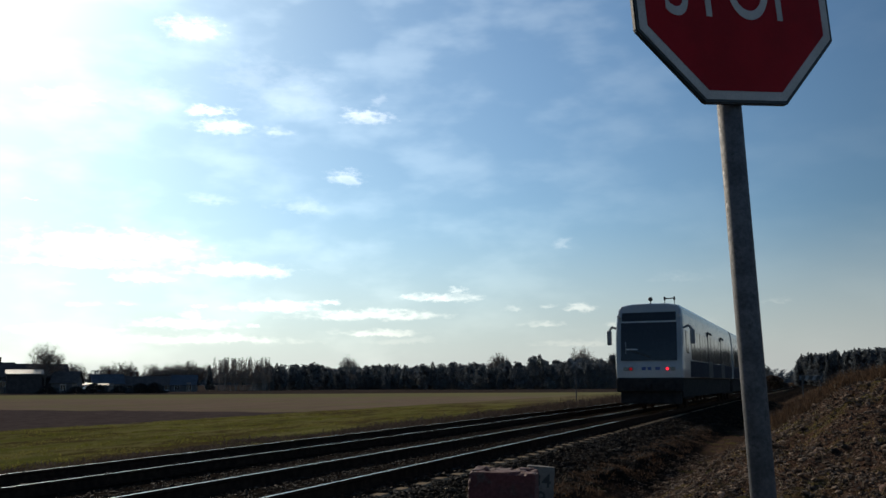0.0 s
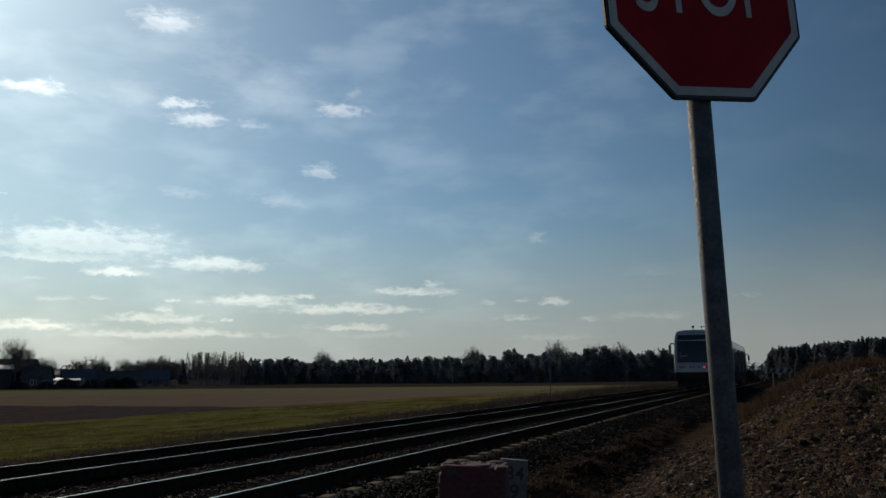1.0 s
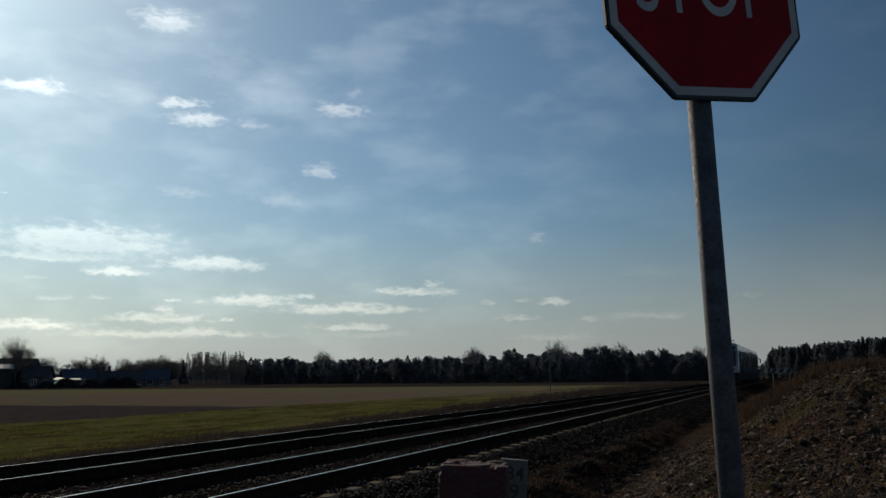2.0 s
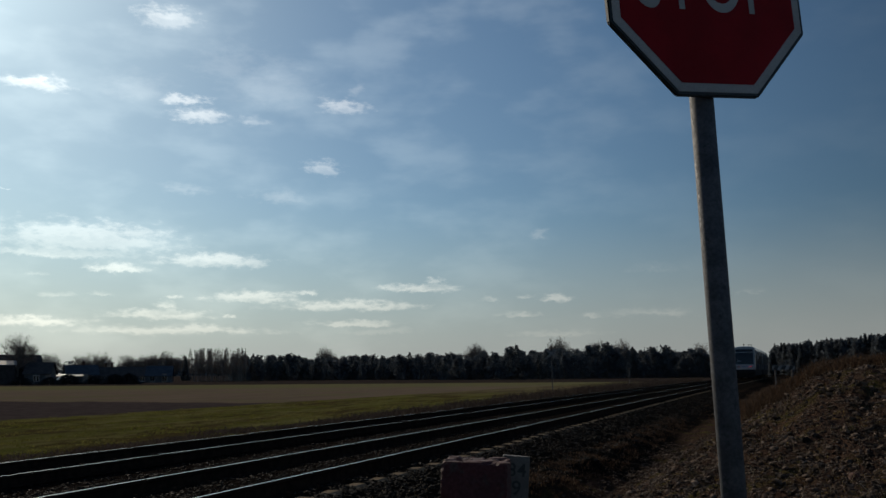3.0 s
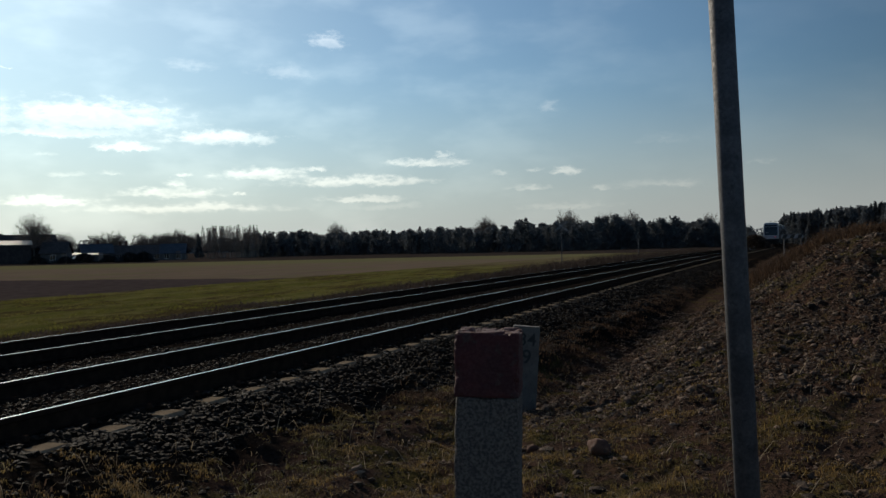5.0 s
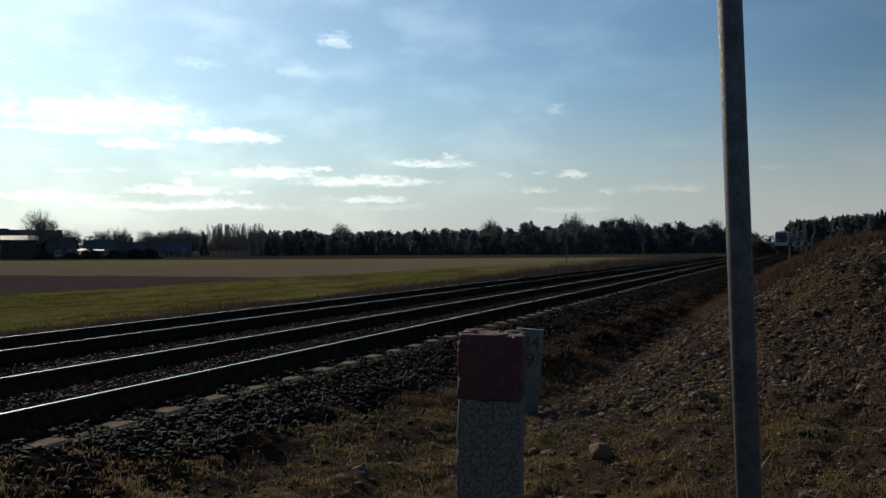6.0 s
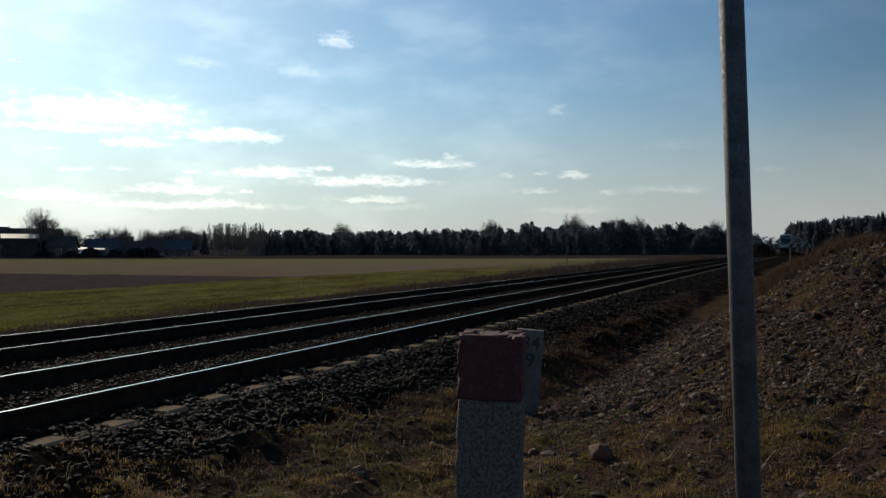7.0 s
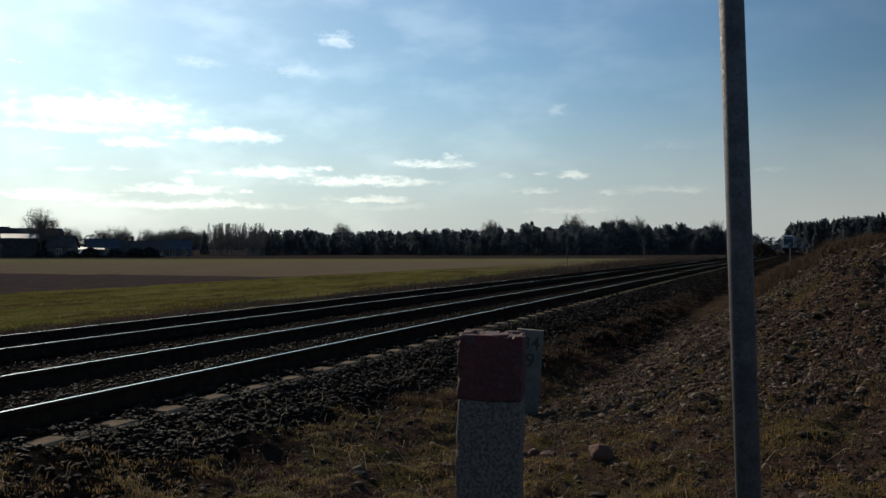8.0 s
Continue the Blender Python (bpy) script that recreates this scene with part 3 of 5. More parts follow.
def blades(P, tall, lean, seed, per=5, wide=0.006, spread=0.05):
    """Thin bent blades in tufts at the places P."""
    r = np.random.RandomState(seed)
    n = len(P) * per
    B = np.repeat(P, per, 0) + np.concatenate([r.normal(0, spread, (n, 2)), np.zeros((n, 1))], 1)
    h = np.repeat(np.asarray(tall), per) * r.uniform(0.5, 1.2, n)
    a = r.uniform(0, 6.283, n)
    out = np.stack([np.cos(a), np.sin(a), np.zeros(n)], 1)
    side = np.stack([-np.sin(a), np.cos(a), np.zeros(n)], 1) * wide * r.uniform(0.6, 1.5, n)[:, None]
    l = lean * r.uniform(0.2, 1.3, n)[:, None]
    up = np.array([0, 0, 1.0])
    mid = B + out * (h[:, None] * l * 0.35) + up * (h * 0.6)[:, None]
    tip = B + out * (h[:, None] * l) + up * (h * (1.0 - 0.3 * np.minimum(l[:, 0], 1)))[:, None]
    B = B - up * 0.01
    V = np.stack([B - side, B + side, mid + side * 0.7, mid - side * 0.7, tip], 1)
    i = np.arange(n)[:, None] * 5
    T = np.concatenate([i + [0, 1, 2], i + [0, 2, 3], i + [3, 2, 4]], 0)
    return V.reshape(-1, 3), T


def build_grass():
    P, xr, r = scatter(70000, -5.1, 2.8, 2.4, 14, 31, 1.0)
    lum = lumps(xr, P[:, 1], 1.1, 41) + 0.7 * lumps(xr, P[:, 1], 0.34, 42)
    bank = np.where(xr > -3.2, 1 - 0.88 * smooth(7.6, 9.4, P[:, 1] + 0.25 * xr), 1.0)
    want = smooth(-0.35, 0.7, lum) * (xr > turf_edge(P[:, 1]) + 0.15 * lumps(xr, P[:, 1], 0.7, 43)) * bank
    keep = r.uniform(0, 1, len(P)) < want
    P, lum = P[keep], lum[keep]
    tall = r.uniform(0.010, 0.025, len(P)) * (1 + 0.5 * np.clip(lum, 0, 1)) * np.where(r.uniform(0, 1, len(P)) < 0.05, 2.3, 1.0)
    V, T = blades(P, tall, 1.4, 32, 9, 0.0026, 0.028)
    tagged(new("grass", tri_mesh("grass", V, T, M["green_grass"])), "short mossy green and brown grass on the verge", "grass", kind="stuff")
    # straw-coloured dead grass: along the bank's crest and foot, in the ditch, tufts beside the ballast
    Ps = []
    for n, x0, x1, y0, y1, seed, th in ((4200, -0.7, 1.8, 15, 25, 51, -0.6), (2600, -4.0, -3.1, 9, 34, 52, -0.1), (1500, -4.6, 2.5, 3, 12, 53, 0.55), (3500, -3.6, 2, 26, 90, 54, -0.3)):
        Q, xr, r = scatter(n, x0, x1, y0, y1, seed, 1.0)
        Ps.append(Q[lumps(xr, Q[:, 1], 1.7, seed + 1) > th])
    P = np.concatenate(Ps)
    tall = np.where((P[:, 1] > 15) & (P[:, 0] > -1.8), 0.24, 0.07) * np.random.RandomState(5).uniform(0.4, 1.2, len(P))
    V, T = blades(P, tall, 1.3, 55, 7, 0.005, 0.07)
    tagged(new("dry_grass", tri_mesh("dry_grass", V, T, M["dry_grass"])), "dead straw-coloured grass along the bank and ditch", "grass", kind="stuff")
    # fallen stalks
    Q, xr, r = scatter(2600, -4.6, 3.0, 3.0, 16, 81, 1.0)
    Q[:, 2] += 0.015
    V, T = blades(Q, r.uniform(0.05, 0.16, len(Q)), 2.6, 82, 1, 0.0022, 0.02)
    tagged(new("fallen_stalks", tri_mesh("fallen_stalks", V, T, M["straw"])), "pale dry stalks lying on the verge and bank", "stalks", kind="stuff")
    # weeds beyond the far track
    Q, xr, r = scatter(9000, -16.6, -13.6, 12, 150, 61, 0.8)
    Q = Q[lumps(xr, Q[:, 1], 2.6, 62) + 0.02 * (Q[:, 1] - 40) > -0.1]
    tall = 0.10 + np.clip((Q[:, 1] - 20) / 55, 0, 1) * 0.65 * np.random.RandomState(6).uniform(0.0, 1.2, len(Q)) ** 2
    V, T = blades(Q, tall, 1.1, 63, 9, 0.012, 0.30)
    tagged(new("weeds", tri_mesh("weeds", V, T, M["brush"])), "grey-brown dead weeds and brush along the far track", "weeds", kind="stuff")
    # field tussocks
    Q, xr, r = scatter(15000, -29, -16, 12, 60, 71, 0.9)
    Q = Q[lumps(xr * 1.6, Q[:, 1] * 0.35, 2.4, 73) + 0.5 * lumps(xr, Q[:, 1] * 0.4, 0.8, 74) > 0.15]
    V, T = blades(Q, r.uniform(0.03, 0.07, len(Q)), 0.8, 72, 5, 0.012, 0.10)
    tagged(new("field_grass", tri_mesh("field_grass", V, T, M["crop"])), "green winter crop on the field beside the tracks", "grass", kind="stuff")


M["crop"] = surf("green_crop", (0.11, 0.115, 0.022), (0.17, 0.15, 0.045), 0.5, 0.9, 0, 0, 5, vary=0.3, spec=0.1, thin=0.5)
M["crumb"] = surf("soil_crumb", (0.05, 0.034, 0.025), (0.13, 0.095, 0.07), 3, 0.95, 0, 0.2, 90, vary=0.6, spec=0.05)
M["straw"] = surf("bleached_straw", (0.36, 0.28, 0.18), (0.26, 0.19, 0.11), 3, 0.8, 0, 0, 20, vary=0.4, spec=0.2, thin=0.3)
build_ballast()
build_grass()


# ---- signs and posts by the crossing ----
def octagon(s):
    q = s / 2 * math.tan(math.pi / 8)
    h = s / 2
    return [(-h, -q), (-q, -h), (q, -h), (h, -q), (h, q), (q, h), (-q, h), (-h, q)]


def lettering(text, size, m, mat, parent, name="lettering", thick=0.0006, bold=0.0):
    cu = bpy.data.curves.new(name, "FONT")
    cu.body, cu.size, cu.align_x, cu.align_y, cu.extrude = text, size, "CENTER", "BOTTOM_BASELINE", thick
    cu.offset = bold
    tmp = bpy.data.objects.new("tmp", cu)
    me = bpy.data.meshes.new_from_object(tmp)
    bpy.data.objects.remove(tmp)
    bpy.data.curves.remove(cu)
    me.name = name
    me.materials.clear()
    me.materials.append(mat)
    ob = new(name, me)
    ob.parent = parent
    ob.matrix_basis = m
    return ob


def stop_sign():
    thing = empty("stop_sign", pose(-0.098, 3.161, -0.36))
    tagged(thing, "red octagonal stop sign on a leaning grey steel pole", "stop sign")
    foot, top = Vector((0, 0, -0.1)), Vector((-0.112, 0.0, 3.28))
    pole = part("pole", rod(foot, top, 0.0405, sides=28), M["steel"], thing, "galvanised steel tube, slightly leaning", True)
    part("cap", rod(top, top + Vector((-0.0004, 0, 0.012)), 0.042, 0.037, 28), M["sign_edge"], pole, "dark plastic cap")
    board = empty("board")
    board.parent = thing
    board.matrix_basis = pose(-0.049, -0.052, 2.884, 0, 0, 41.6) @ pose(0, 0, 0, 0, -4.8)
    back = part("backing", plate(octagon(0.815), 0.022, bevel=0.004), M["sign_edge"], board, "dark grey folded sheet-metal backing")
    bm = plate(octagon(0.788), 0.0015)
    bmesh.ops.translate(bm, vec=(0, -0.0016, 0), verts=bm.verts)
    part("border", bm, M["sign_white"], board, "white reflective border")
    bm = plate(octagon(0.728), 0.001)
    bmesh.ops.translate(bm, vec=(0, -0.0028, 0), verts=bm.verts)
    part("field", bm, M["sign_red"], board, "dark red reflective face")
    lettering("STOP", 0.36, pose(-0.012, -0.0040, -0.108, 90, 0, 0) @ Matrix.Diagonal((0.66, 1, 1, 1)), M["sign_white"], board)
    for z in (-0.18, 0.18):
        c = rod((0, 0.072, z - 0.02), (0, 0.072, z + 0.02), 0.041, sides=16)
        box(0.30, 0.006, 0.035, (0, 0.034, z), 0.001, 1, c)
        part("clamp", c, M["steel"], board, "steel clamp")


def worn_block(w, d, h, seed, chip=0.012, cut=8):
    """A rough cast post with chipped edges, standing on z = 0."""
    bm = box(w, d, h, (0, 0, h / 2), 0.008, 2)
    long = [e for e in bm.edges if e.calc_length() > h * 0.5]
    bmesh.ops.subdivide_edges(bm, edges=long, cuts=26, use_grid_fill=True)
    bmesh.ops.subdivide_edges(bm, edges=[e for e in bm.edges if w * 0.5 < e.calc_length() < w * 1.05], cuts=cut, use_grid_fill=True)
    for v in bm.verts:
        p = v.co
        corner = min(1.0, (abs(p.x) / (w / 2)) ** 8 * (abs(p.y) / (d / 2)) ** 8 + (max(abs(p.x) / w, abs(p.y) / d) * 2) ** 10 * max(0, (p.z / h - 0.96) / 0.04))
        k = noise.noise(p * 26 + Vector((seed, 0, 0))) + 0.5 * noise.noise(p * 60)
        out = Vector((p.x, p.y, 0))
        v.co = p - out.normalized() * max(0.0, k + 0.15) * chip * corner * 1.6 + Vector((0, 0, 1)) * (-max(0.0, k) * chip * 1.5 if p.z > h * 0.97 else 0)
        v.co += out.normalized() * 0.0018 * noise.noise(p * 90 + Vector((seed, 3, 0)))
    return bm


def guard_post():
    w, h, red = 0.180, 1.33, 0.182
    z = ground_z(-0.80, 2.47)
    thing = empty("concrete_post", pose(-0.822, 2.467, z - 0.03, 0, 0, 12) @ pose(0, 0, 0, 0, 1.3, 0))
    tagged(thing, "chipped square concrete post, whitewashed with a faded red head", "concrete post")
    h = 0.955 - z + 0.03
    shaft = worn_block(w, w * 0.95, h - red, 3.0)
    part("shaft", shaft, M["post_grey"], thing, "rough grey whitewashed concrete shaft")
    head = worn_block(w * 1.012, w * 0.962, red, 9.0, 0.016)
    bmesh.ops.translate(head, vec=(0, 0, h - red - 0.001), verts=head.verts)
    part("head", head, M["post_red"], thing, "faded dull red painted head with a chipped top")


def distance_marker():
    x, y = -2.86, 10.12
    z = ground_z(x, y)
    thing = empty("distance_marker", pose(x, y, z - 0.05, 0, 0, 17) @ pose(0, 0, 0, 0, 4.0, 0))
    tagged(thing, "low whitewashed concrete railway distance marker with black numerals", "distance marker")
    h = 0.26 - z + 0.05
    part("stone", worn_block(0.305, 0.12, h, 5.0, 0.006, 4), M["plate"], thing)
    lettering("34", 0.21, pose(0.012, -0.0640, h - 0.222, 90), M["black"], thing, "numeral", 0.001, 0.0025)
    lettering("9", 0.225, pose(0.012, -0.0640, h - 0.425, 90), M["black"], thing, "numeral", 0.001, 0.0025)


def boulder(x, y, s, seed, label):
    bm = bmesh.new()
    bmesh.ops.create_icosphere(bm, subdivisions=3, radius=1.0)
    for v in bm.verts:
        p = v.co.copy()
        k = 1 + 0.28 * noise.noise(p * 1.1 + Vector((seed, 0, 0))) + 0.10 * noise.noise(p * 3 + Vector((seed, 2, 0))) + 0.03 * noise.noise(p * 8)
        v.co = Vector((p.x * s * k, p.y * s * 0.8 * k, p.z * s * 0.75 * k))
    ob = part("boulder", bm, M["field_stone"], None, "", True)
    ob.matrix_basis = pose(x, y, ground_z(x, y) + s * 0.28, 0, 20, seed * 40)
    tagged(ob, label, "stone", "stones on the verge")


def cross_sign():
    x, y = -16.5, 70.7
    z = ground_z(x, y)
    thing = empty("crossing_sign", pose(x, y, z - 0.05, 0, 0, 8))
    tagged(thing, "weathered grey diagonal cross sign on a thin pole", "road sign")
    part("pole", rod((0, 0, 0), (0, 0, 3.75), 0.04, sides=10), M["steel"], thing)
    for i, a in enumerate((38, -38)):
        bm = box(1.25, 0.02, 0.16, (0, 0, 0), 0.004, 1)
        bmesh.ops.transform(bm, matrix=pose(0, -0.055 - 0.022 * i, 3.3, 0, a, 0), verts=bm.verts)
        part("arm", bm, M["sign_dull"], thing)


def triangle_sign():
    x, y = -14.6, 98.3
    z = ground_z(x, y)
    thing = empty("warning_sign", pose(x, y, z - 0.05, 0, 0, 5))
    tagged(thing, "small grey triangular railway sign on a dark pole", "railway sign")
    part("pole", rod((0, 0, 0), (0, 0, 2.75), 0.045, sides=10), M["bark"], thing)
    bm = plate([(-0.36, 2.30), (0.36, 2.30), (0.0, 2.93)], 0.02)
    bmesh.ops.translate(bm, vec=(0, -0.075, 0), verts=bm.verts)
    part("board", bm, M["sign_grey"], thing)
    bm = plate([(-0.17, 2.38), (0.17, 2.38), (0.0, 2.68)], 0.008)
    bmesh.ops.translate(bm, vec=(0, -0.085, 0), verts=bm.verts)
    part("symbol", bm, M["black"], thing)


def striped_board():
    x, y = 0.45, 55.0
    z = ground_z(x, y)
    thing = empty("striped_board", pose(x, y, z, 0, 0, 8))
    tagged(thing, "long low board with slanted black and white stripes on two posts", "railway sign")
    top = 1.52 - z
    for s in (-0.45, 0.45):
        part("post", rod((s, 0.05, -0.05), (s, 0.05, top - 0.02), 0.04, sides=8), M["bark"], thing)
    bm = box(1.2, 0.025, 0.24, (0, 0, top - 0.17), 0.004, 1)
    part("board", bm, M["board_white"], thing, "dirty white board")
    for c in (-0.40, 0.0, 0.40):
        bm = plate([(c - 0.17, top - 0.284), (c + 0.05, top - 0.284), (c + 0.16, top - 0.056), (c - 0.06, top - 0.056)], 0.004)
        bmesh.ops.translate(bm, vec=(0, -0.019, 0), verts=bm.verts)
        part("stripe", bm, M["black"], thing, "black slanted stripe")


stop_sign()
guard_post()
distance_marker()
boulder(-1.335, 6.82, 0.105, 2, "reddish-grey rounded fieldstone lying in the short grass")
boulder(-2.02, 7.45, 0.055, 5, "small pale fieldstone standing in the grass by the marker")
boulder(0.62, 9.0, 0.06, 7, "pale fieldstone lying on the rubble bank")
cross_sign()
triangle_sign()
striped_board()


# ---- trees ----
def spot(az, d):
    """Plan place at azimuth az (degrees right of +y) and distance d."""
    a = radians(az)
    return d * math.sin(a), d * math.cos(a)


def limb(V, T, p, q, r1, r2, sides=5):
    """Adds one tapered limb to the arrays."""
    d = (q - p).normalized()
    u = d.orthogonal().normalized()
    v = d.cross(u)
    b = len(V)
    for c, r in ((p, r1), (q, r2)):
        for i in range(sides):
            a = 6.2832 * i / sides
            V.append(c + u * (r * math.cos(a)) + v * (r * math.sin(a)))
    for i in range(sides):
        j = (i + 1) % sides
        T.append((b + i, b + j, b + sides + j))
        T.append((b + i, b + sides + j, b + sides + i))


def bare_tree_meshes(seed, tall, spread, twig=0.012):
    """A leafless broad tree: a short trunk whose limbs fork again and again into a round crown."""
    r = random.Random(seed)
    TV, TT, CV, CT = [], [], [], []
    lean_by = Vector((r.gauss(0, 0.03), r.gauss(0, 0.03), 1)).normalized()
    thick = tall * 0.024
    p = Vector((0, 0, -0.2))
    for i in range(5):
        q = p + lean_by * (tall * 0.075)
        limb(TV, TT, p, q, thick, thick * 0.9, 8)
        p, thick = q, thick * 0.9
    wide = tall * spread * 0.64
    centre = Vector((0, 0, tall * 0.60))

    def inside(v):
        d = v - centre
        return (d.x / wide) ** 2 + (d.y / wide) ** 2 + (d.z / (tall * 0.41)) ** 2 < 1.0

    def grow(at, d, length, rad, level):
        if not inside(at) and level > 1:
            return
        m = at + d * (length * 0.5)
        d2 = (d + Vector((r.gauss(0, 0.14), r.gauss(0, 0.14), r.gauss(0.05, 0.12)))).normalized()
        e = m + d2 * (length * 0.5)
        sides = 5 if level < 3 else 3
        limb(CV, CT, at, m, rad, max(rad * 0.85, twig * 0.7), sides)
        limb(CV, CT, m, e, max(rad * 0.85, twig * 0.7), max(rad * 0.7, twig * 0.6), sides)
        if level >= 6:
            return
        # the leader goes on, side shoots leave along the way
        grow(e, (d2 + Vector((r.gauss(0, 0.16), r.gauss(0, 0.16), r.gauss(0.03, 0.14)))).normalized(), length * r.uniform(0.76, 0.92), max(rad * 0.74, twig), level + 1)
        for _ in range(2 if level < 4 or r.random() < 0.3 else 1):
            turn = Vector((r.gauss(0, 1), r.gauss(0, 1), r.gauss(0.1, 0.8)))
            turn = (turn - d2 * turn.dot(d2)).normalized()
            c = (d2 + turn * r.uniform(0.45, 0.95)).normalized()
            t = r.uniform(0.1, 1.0)
            grow(at.lerp(m, t * 2) if t < 0.5 else m.lerp(e, t * 2 - 1), c, length * r.uniform(0.66, 0.84), max(rad * 0.58, twig), level + 1)

    n = 9
    for i in range(n):
        a = 6.2832 * (i + r.uniform(-0.3, 0.3)) / n
        up = (r.uniform(0.3, 1.0), r.uniform(0.9, 2.0), r.uniform(2.5, 6.0))[i % 3]
        d = Vector((math.cos(a), math.sin(a), up)).normalized()
        grow(lean_by * (tall * r.uniform(0.24, 0.37)), d, tall * r.uniform(0.16, 0.21), tall * 0.010, 0)
    return TV, TT, CV, CT


def slim_tree_meshes(seed, tall, twig=0.012):
    """A slender birch: one straight leader with short steep branches."""
    r = random.Random(seed)
    TV, TT, CV, CT = [], [], [], []
    p, rad = Vector((0, 0, -0.2)), tall * 0.011
    d = Vector((r.gauss(0, 0.03), r.gauss(0, 0.03), 1)).normalized()
    n = 16
    for i in range(n):
        d = (d + Vector((r.gauss(0, 0.03), r.gauss(0, 0.03), 0.05))).normalized()
        q = p + d * (tall / n)
        limb(TV, TT, p, q, rad, rad * 0.9, 6)
        rad = max(rad * 0.9, twig)
        p = q
        if i >= 3:
            for _ in range(r.randint(4, 6)):
                a = r.uniform(0, 6.283)
                l = tall * r.uniform(0.08, 0.2) * (1.25 - i / n)
                e = p + Vector((math.cos(a) * l * 0.45, math.sin(a) * l * 0.45, l * 0.9))
                limb(CV, CT, p, e, rad * 0.5, twig, 3)
                for _ in range(11):
                    m = p.lerp(e, r.uniform(0.25, 1.0))
                    t = m + Vector((r.gauss(0, 1), r.gauss(0, 1), r.uniform(0.2, 1.2))) * l * 0.32
                    limb(CV, CT, m, t, twig, twig * 0.7, 3)
    return TV, TT, CV, CT


def needle_clumps(r, n, tall, wide, base, conic, tuft=1.0):
    """Ragged tufts of needles in tiers round a stem."""
    t = r.uniform(0, 1, n) ** 0.85
    z = tall * (base + (1 - base) * t)
    prof = np.where(conic, (1 - t) ** 0.78 + 0.015, (1 - t) ** 0.5 + 0.02)
    tier = 0.72 + 0.28 * np.abs(np.sin(t * 17.0 + r.uniform(0, 3)))
    a = r.uniform(0, 6.283, n)
    lobe = 1 + 0.25 * np.sin(a * 3 + t * 9)
    rad = wide * prof * tier * lobe * r.uniform(0.25, 1.0, n) ** 0.5
    C = np.stack([np.cos(a) * rad, np.sin(a) * rad, z + r.normal(0, 0.02 * tall, n)], 1)
    s = np.minimum(tall, 14.0) * 0.046 * r.uniform(0.5, 1.3, n) * (3.0 if wide > 6 else tuft) * (1.15 - 0.75 * t)
    out = np.stack([np.cos(a), np.sin(a), r.uniform(-0.2, 0.9, n)], 1) * s[:, None] * 1.4
    w1, w2 = r.normal(size=(n, 3)) * s[:, None] * 0.55, r.normal(size=(n, 3)) * s[:, None] * 0.55
    V = np.stack([C + w1, C - w1, C + out, C + w2, C - w2, C + out * 0.9], 1).reshape(-1, 3)
    T = np.arange(n * 6).reshape(-1, 3)
    return V, T


def tree_thing(name, TV, TT, CV, CT, bark, leaf, m, label, category, group=""):
    thing = empty(name, m)
    tagged(thing, label, category, group)
    for nm, V, T, mat in (("trunk", TV, TT, bark), ("crown", CV, CT, leaf)):
        ob = new(nm, tri_mesh(nm, np.array(V), np.array(T), mat))
        ob.parent = thing
    return thing


def bushy_clumps(r, n, tall, wide, base, tuft=1.0):
    """A pine's crown: boughs round the stem, each a ragged tuft cloud, and upright shoots on top."""
    k = 30
    t = (np.arange(k) + r.uniform(0, 1, k)) / k
    a = r.uniform(0, 6.283, k)
    prof = (1 - t) ** 0.62 * (0.72 + 0.28 * np.minimum(1, t / 0.25)) + 0.03
    rad = wide * prof * r.uniform(0.35, 0.85, k)
    B = np.stack([np.cos(a) * rad, np.sin(a) * rad, tall * (base + (0.94 - base) * t)], 1)
    w = tall * 0.085 * r.uniform(0.7, 1.35, k) * (1.15 - 0.6 * t)
    i = r.randint(0, k, n)
    C = B[i] + r.normal(size=(n, 3)) * w[i][:, None] * [1.0, 1.0, 0.75]
    C[:, 2] = np.clip(C[:, 2], 0.02 * tall, tall * 0.99)
    s = np.minimum(tall, 14.0) * 0.030 * r.uniform(0.5, 1.4, n) * tuft
    out = r.normal(size=(n, 3)) * [0.7, 0.7, 0.5] + [0, 0, 0.7]
    out *= s[:, None]
    w1, w2 = r.normal(size=(n, 3)) * s[:, None] * 0.6, r.normal(size=(n, 3)) * s[:, None] * 0.6
    V = np.stack([C + w1, C - w1, C + out, C + w2, C - w2, C + out * 0.9], 1).reshape(-1, 3)
    # shoots
    q = 18
    j = r.choice(k, q)
    S = B[j] + np.stack([r.normal(0, 1, q) * w[j] * 0.5, r.normal(0, 1, q) * w[j] * 0.5, w[j]], 1)
    h = tall * r.uniform(0.04, 0.10, q)
    g = tall * 0.010
    W = np.stack([S + [-g, 0, 0], S + [g, 0, 0], S + np.stack([r.normal(0, g, q), r.normal(0, g, q), h], 1)], 1).reshape(-1, 3)
    V = np.concatenate([V, W])
    return V, np.arange(len(V)).reshape(-1, 3)


def pine_parts(seed, tall, wide, conic):
    r = np.random.RandomState(seed)
    TV, TT = [], []
    limb(TV, TT, Vector((0, 0, -0.2)), Vector((0, 0, tall * 0.97)), tall * 0.016, tall * 0.004, 6)
    if conic:
        V, T = needle_clumps(r, 1100, tall, wide, 0.06, True)
    else:
        V, T = bushy_clumps(r, 1500, tall, wide, 0.05)
    return TV, TT, V, T


def place(u, depth):
    """Azimuth and distance for a bearing given by its tangent from the yard axis at -20.93 degrees."""
    a = math.degrees(math.atan(u)) - 20.93
    return spot(a, depth / math.cos(math.atan(u)))


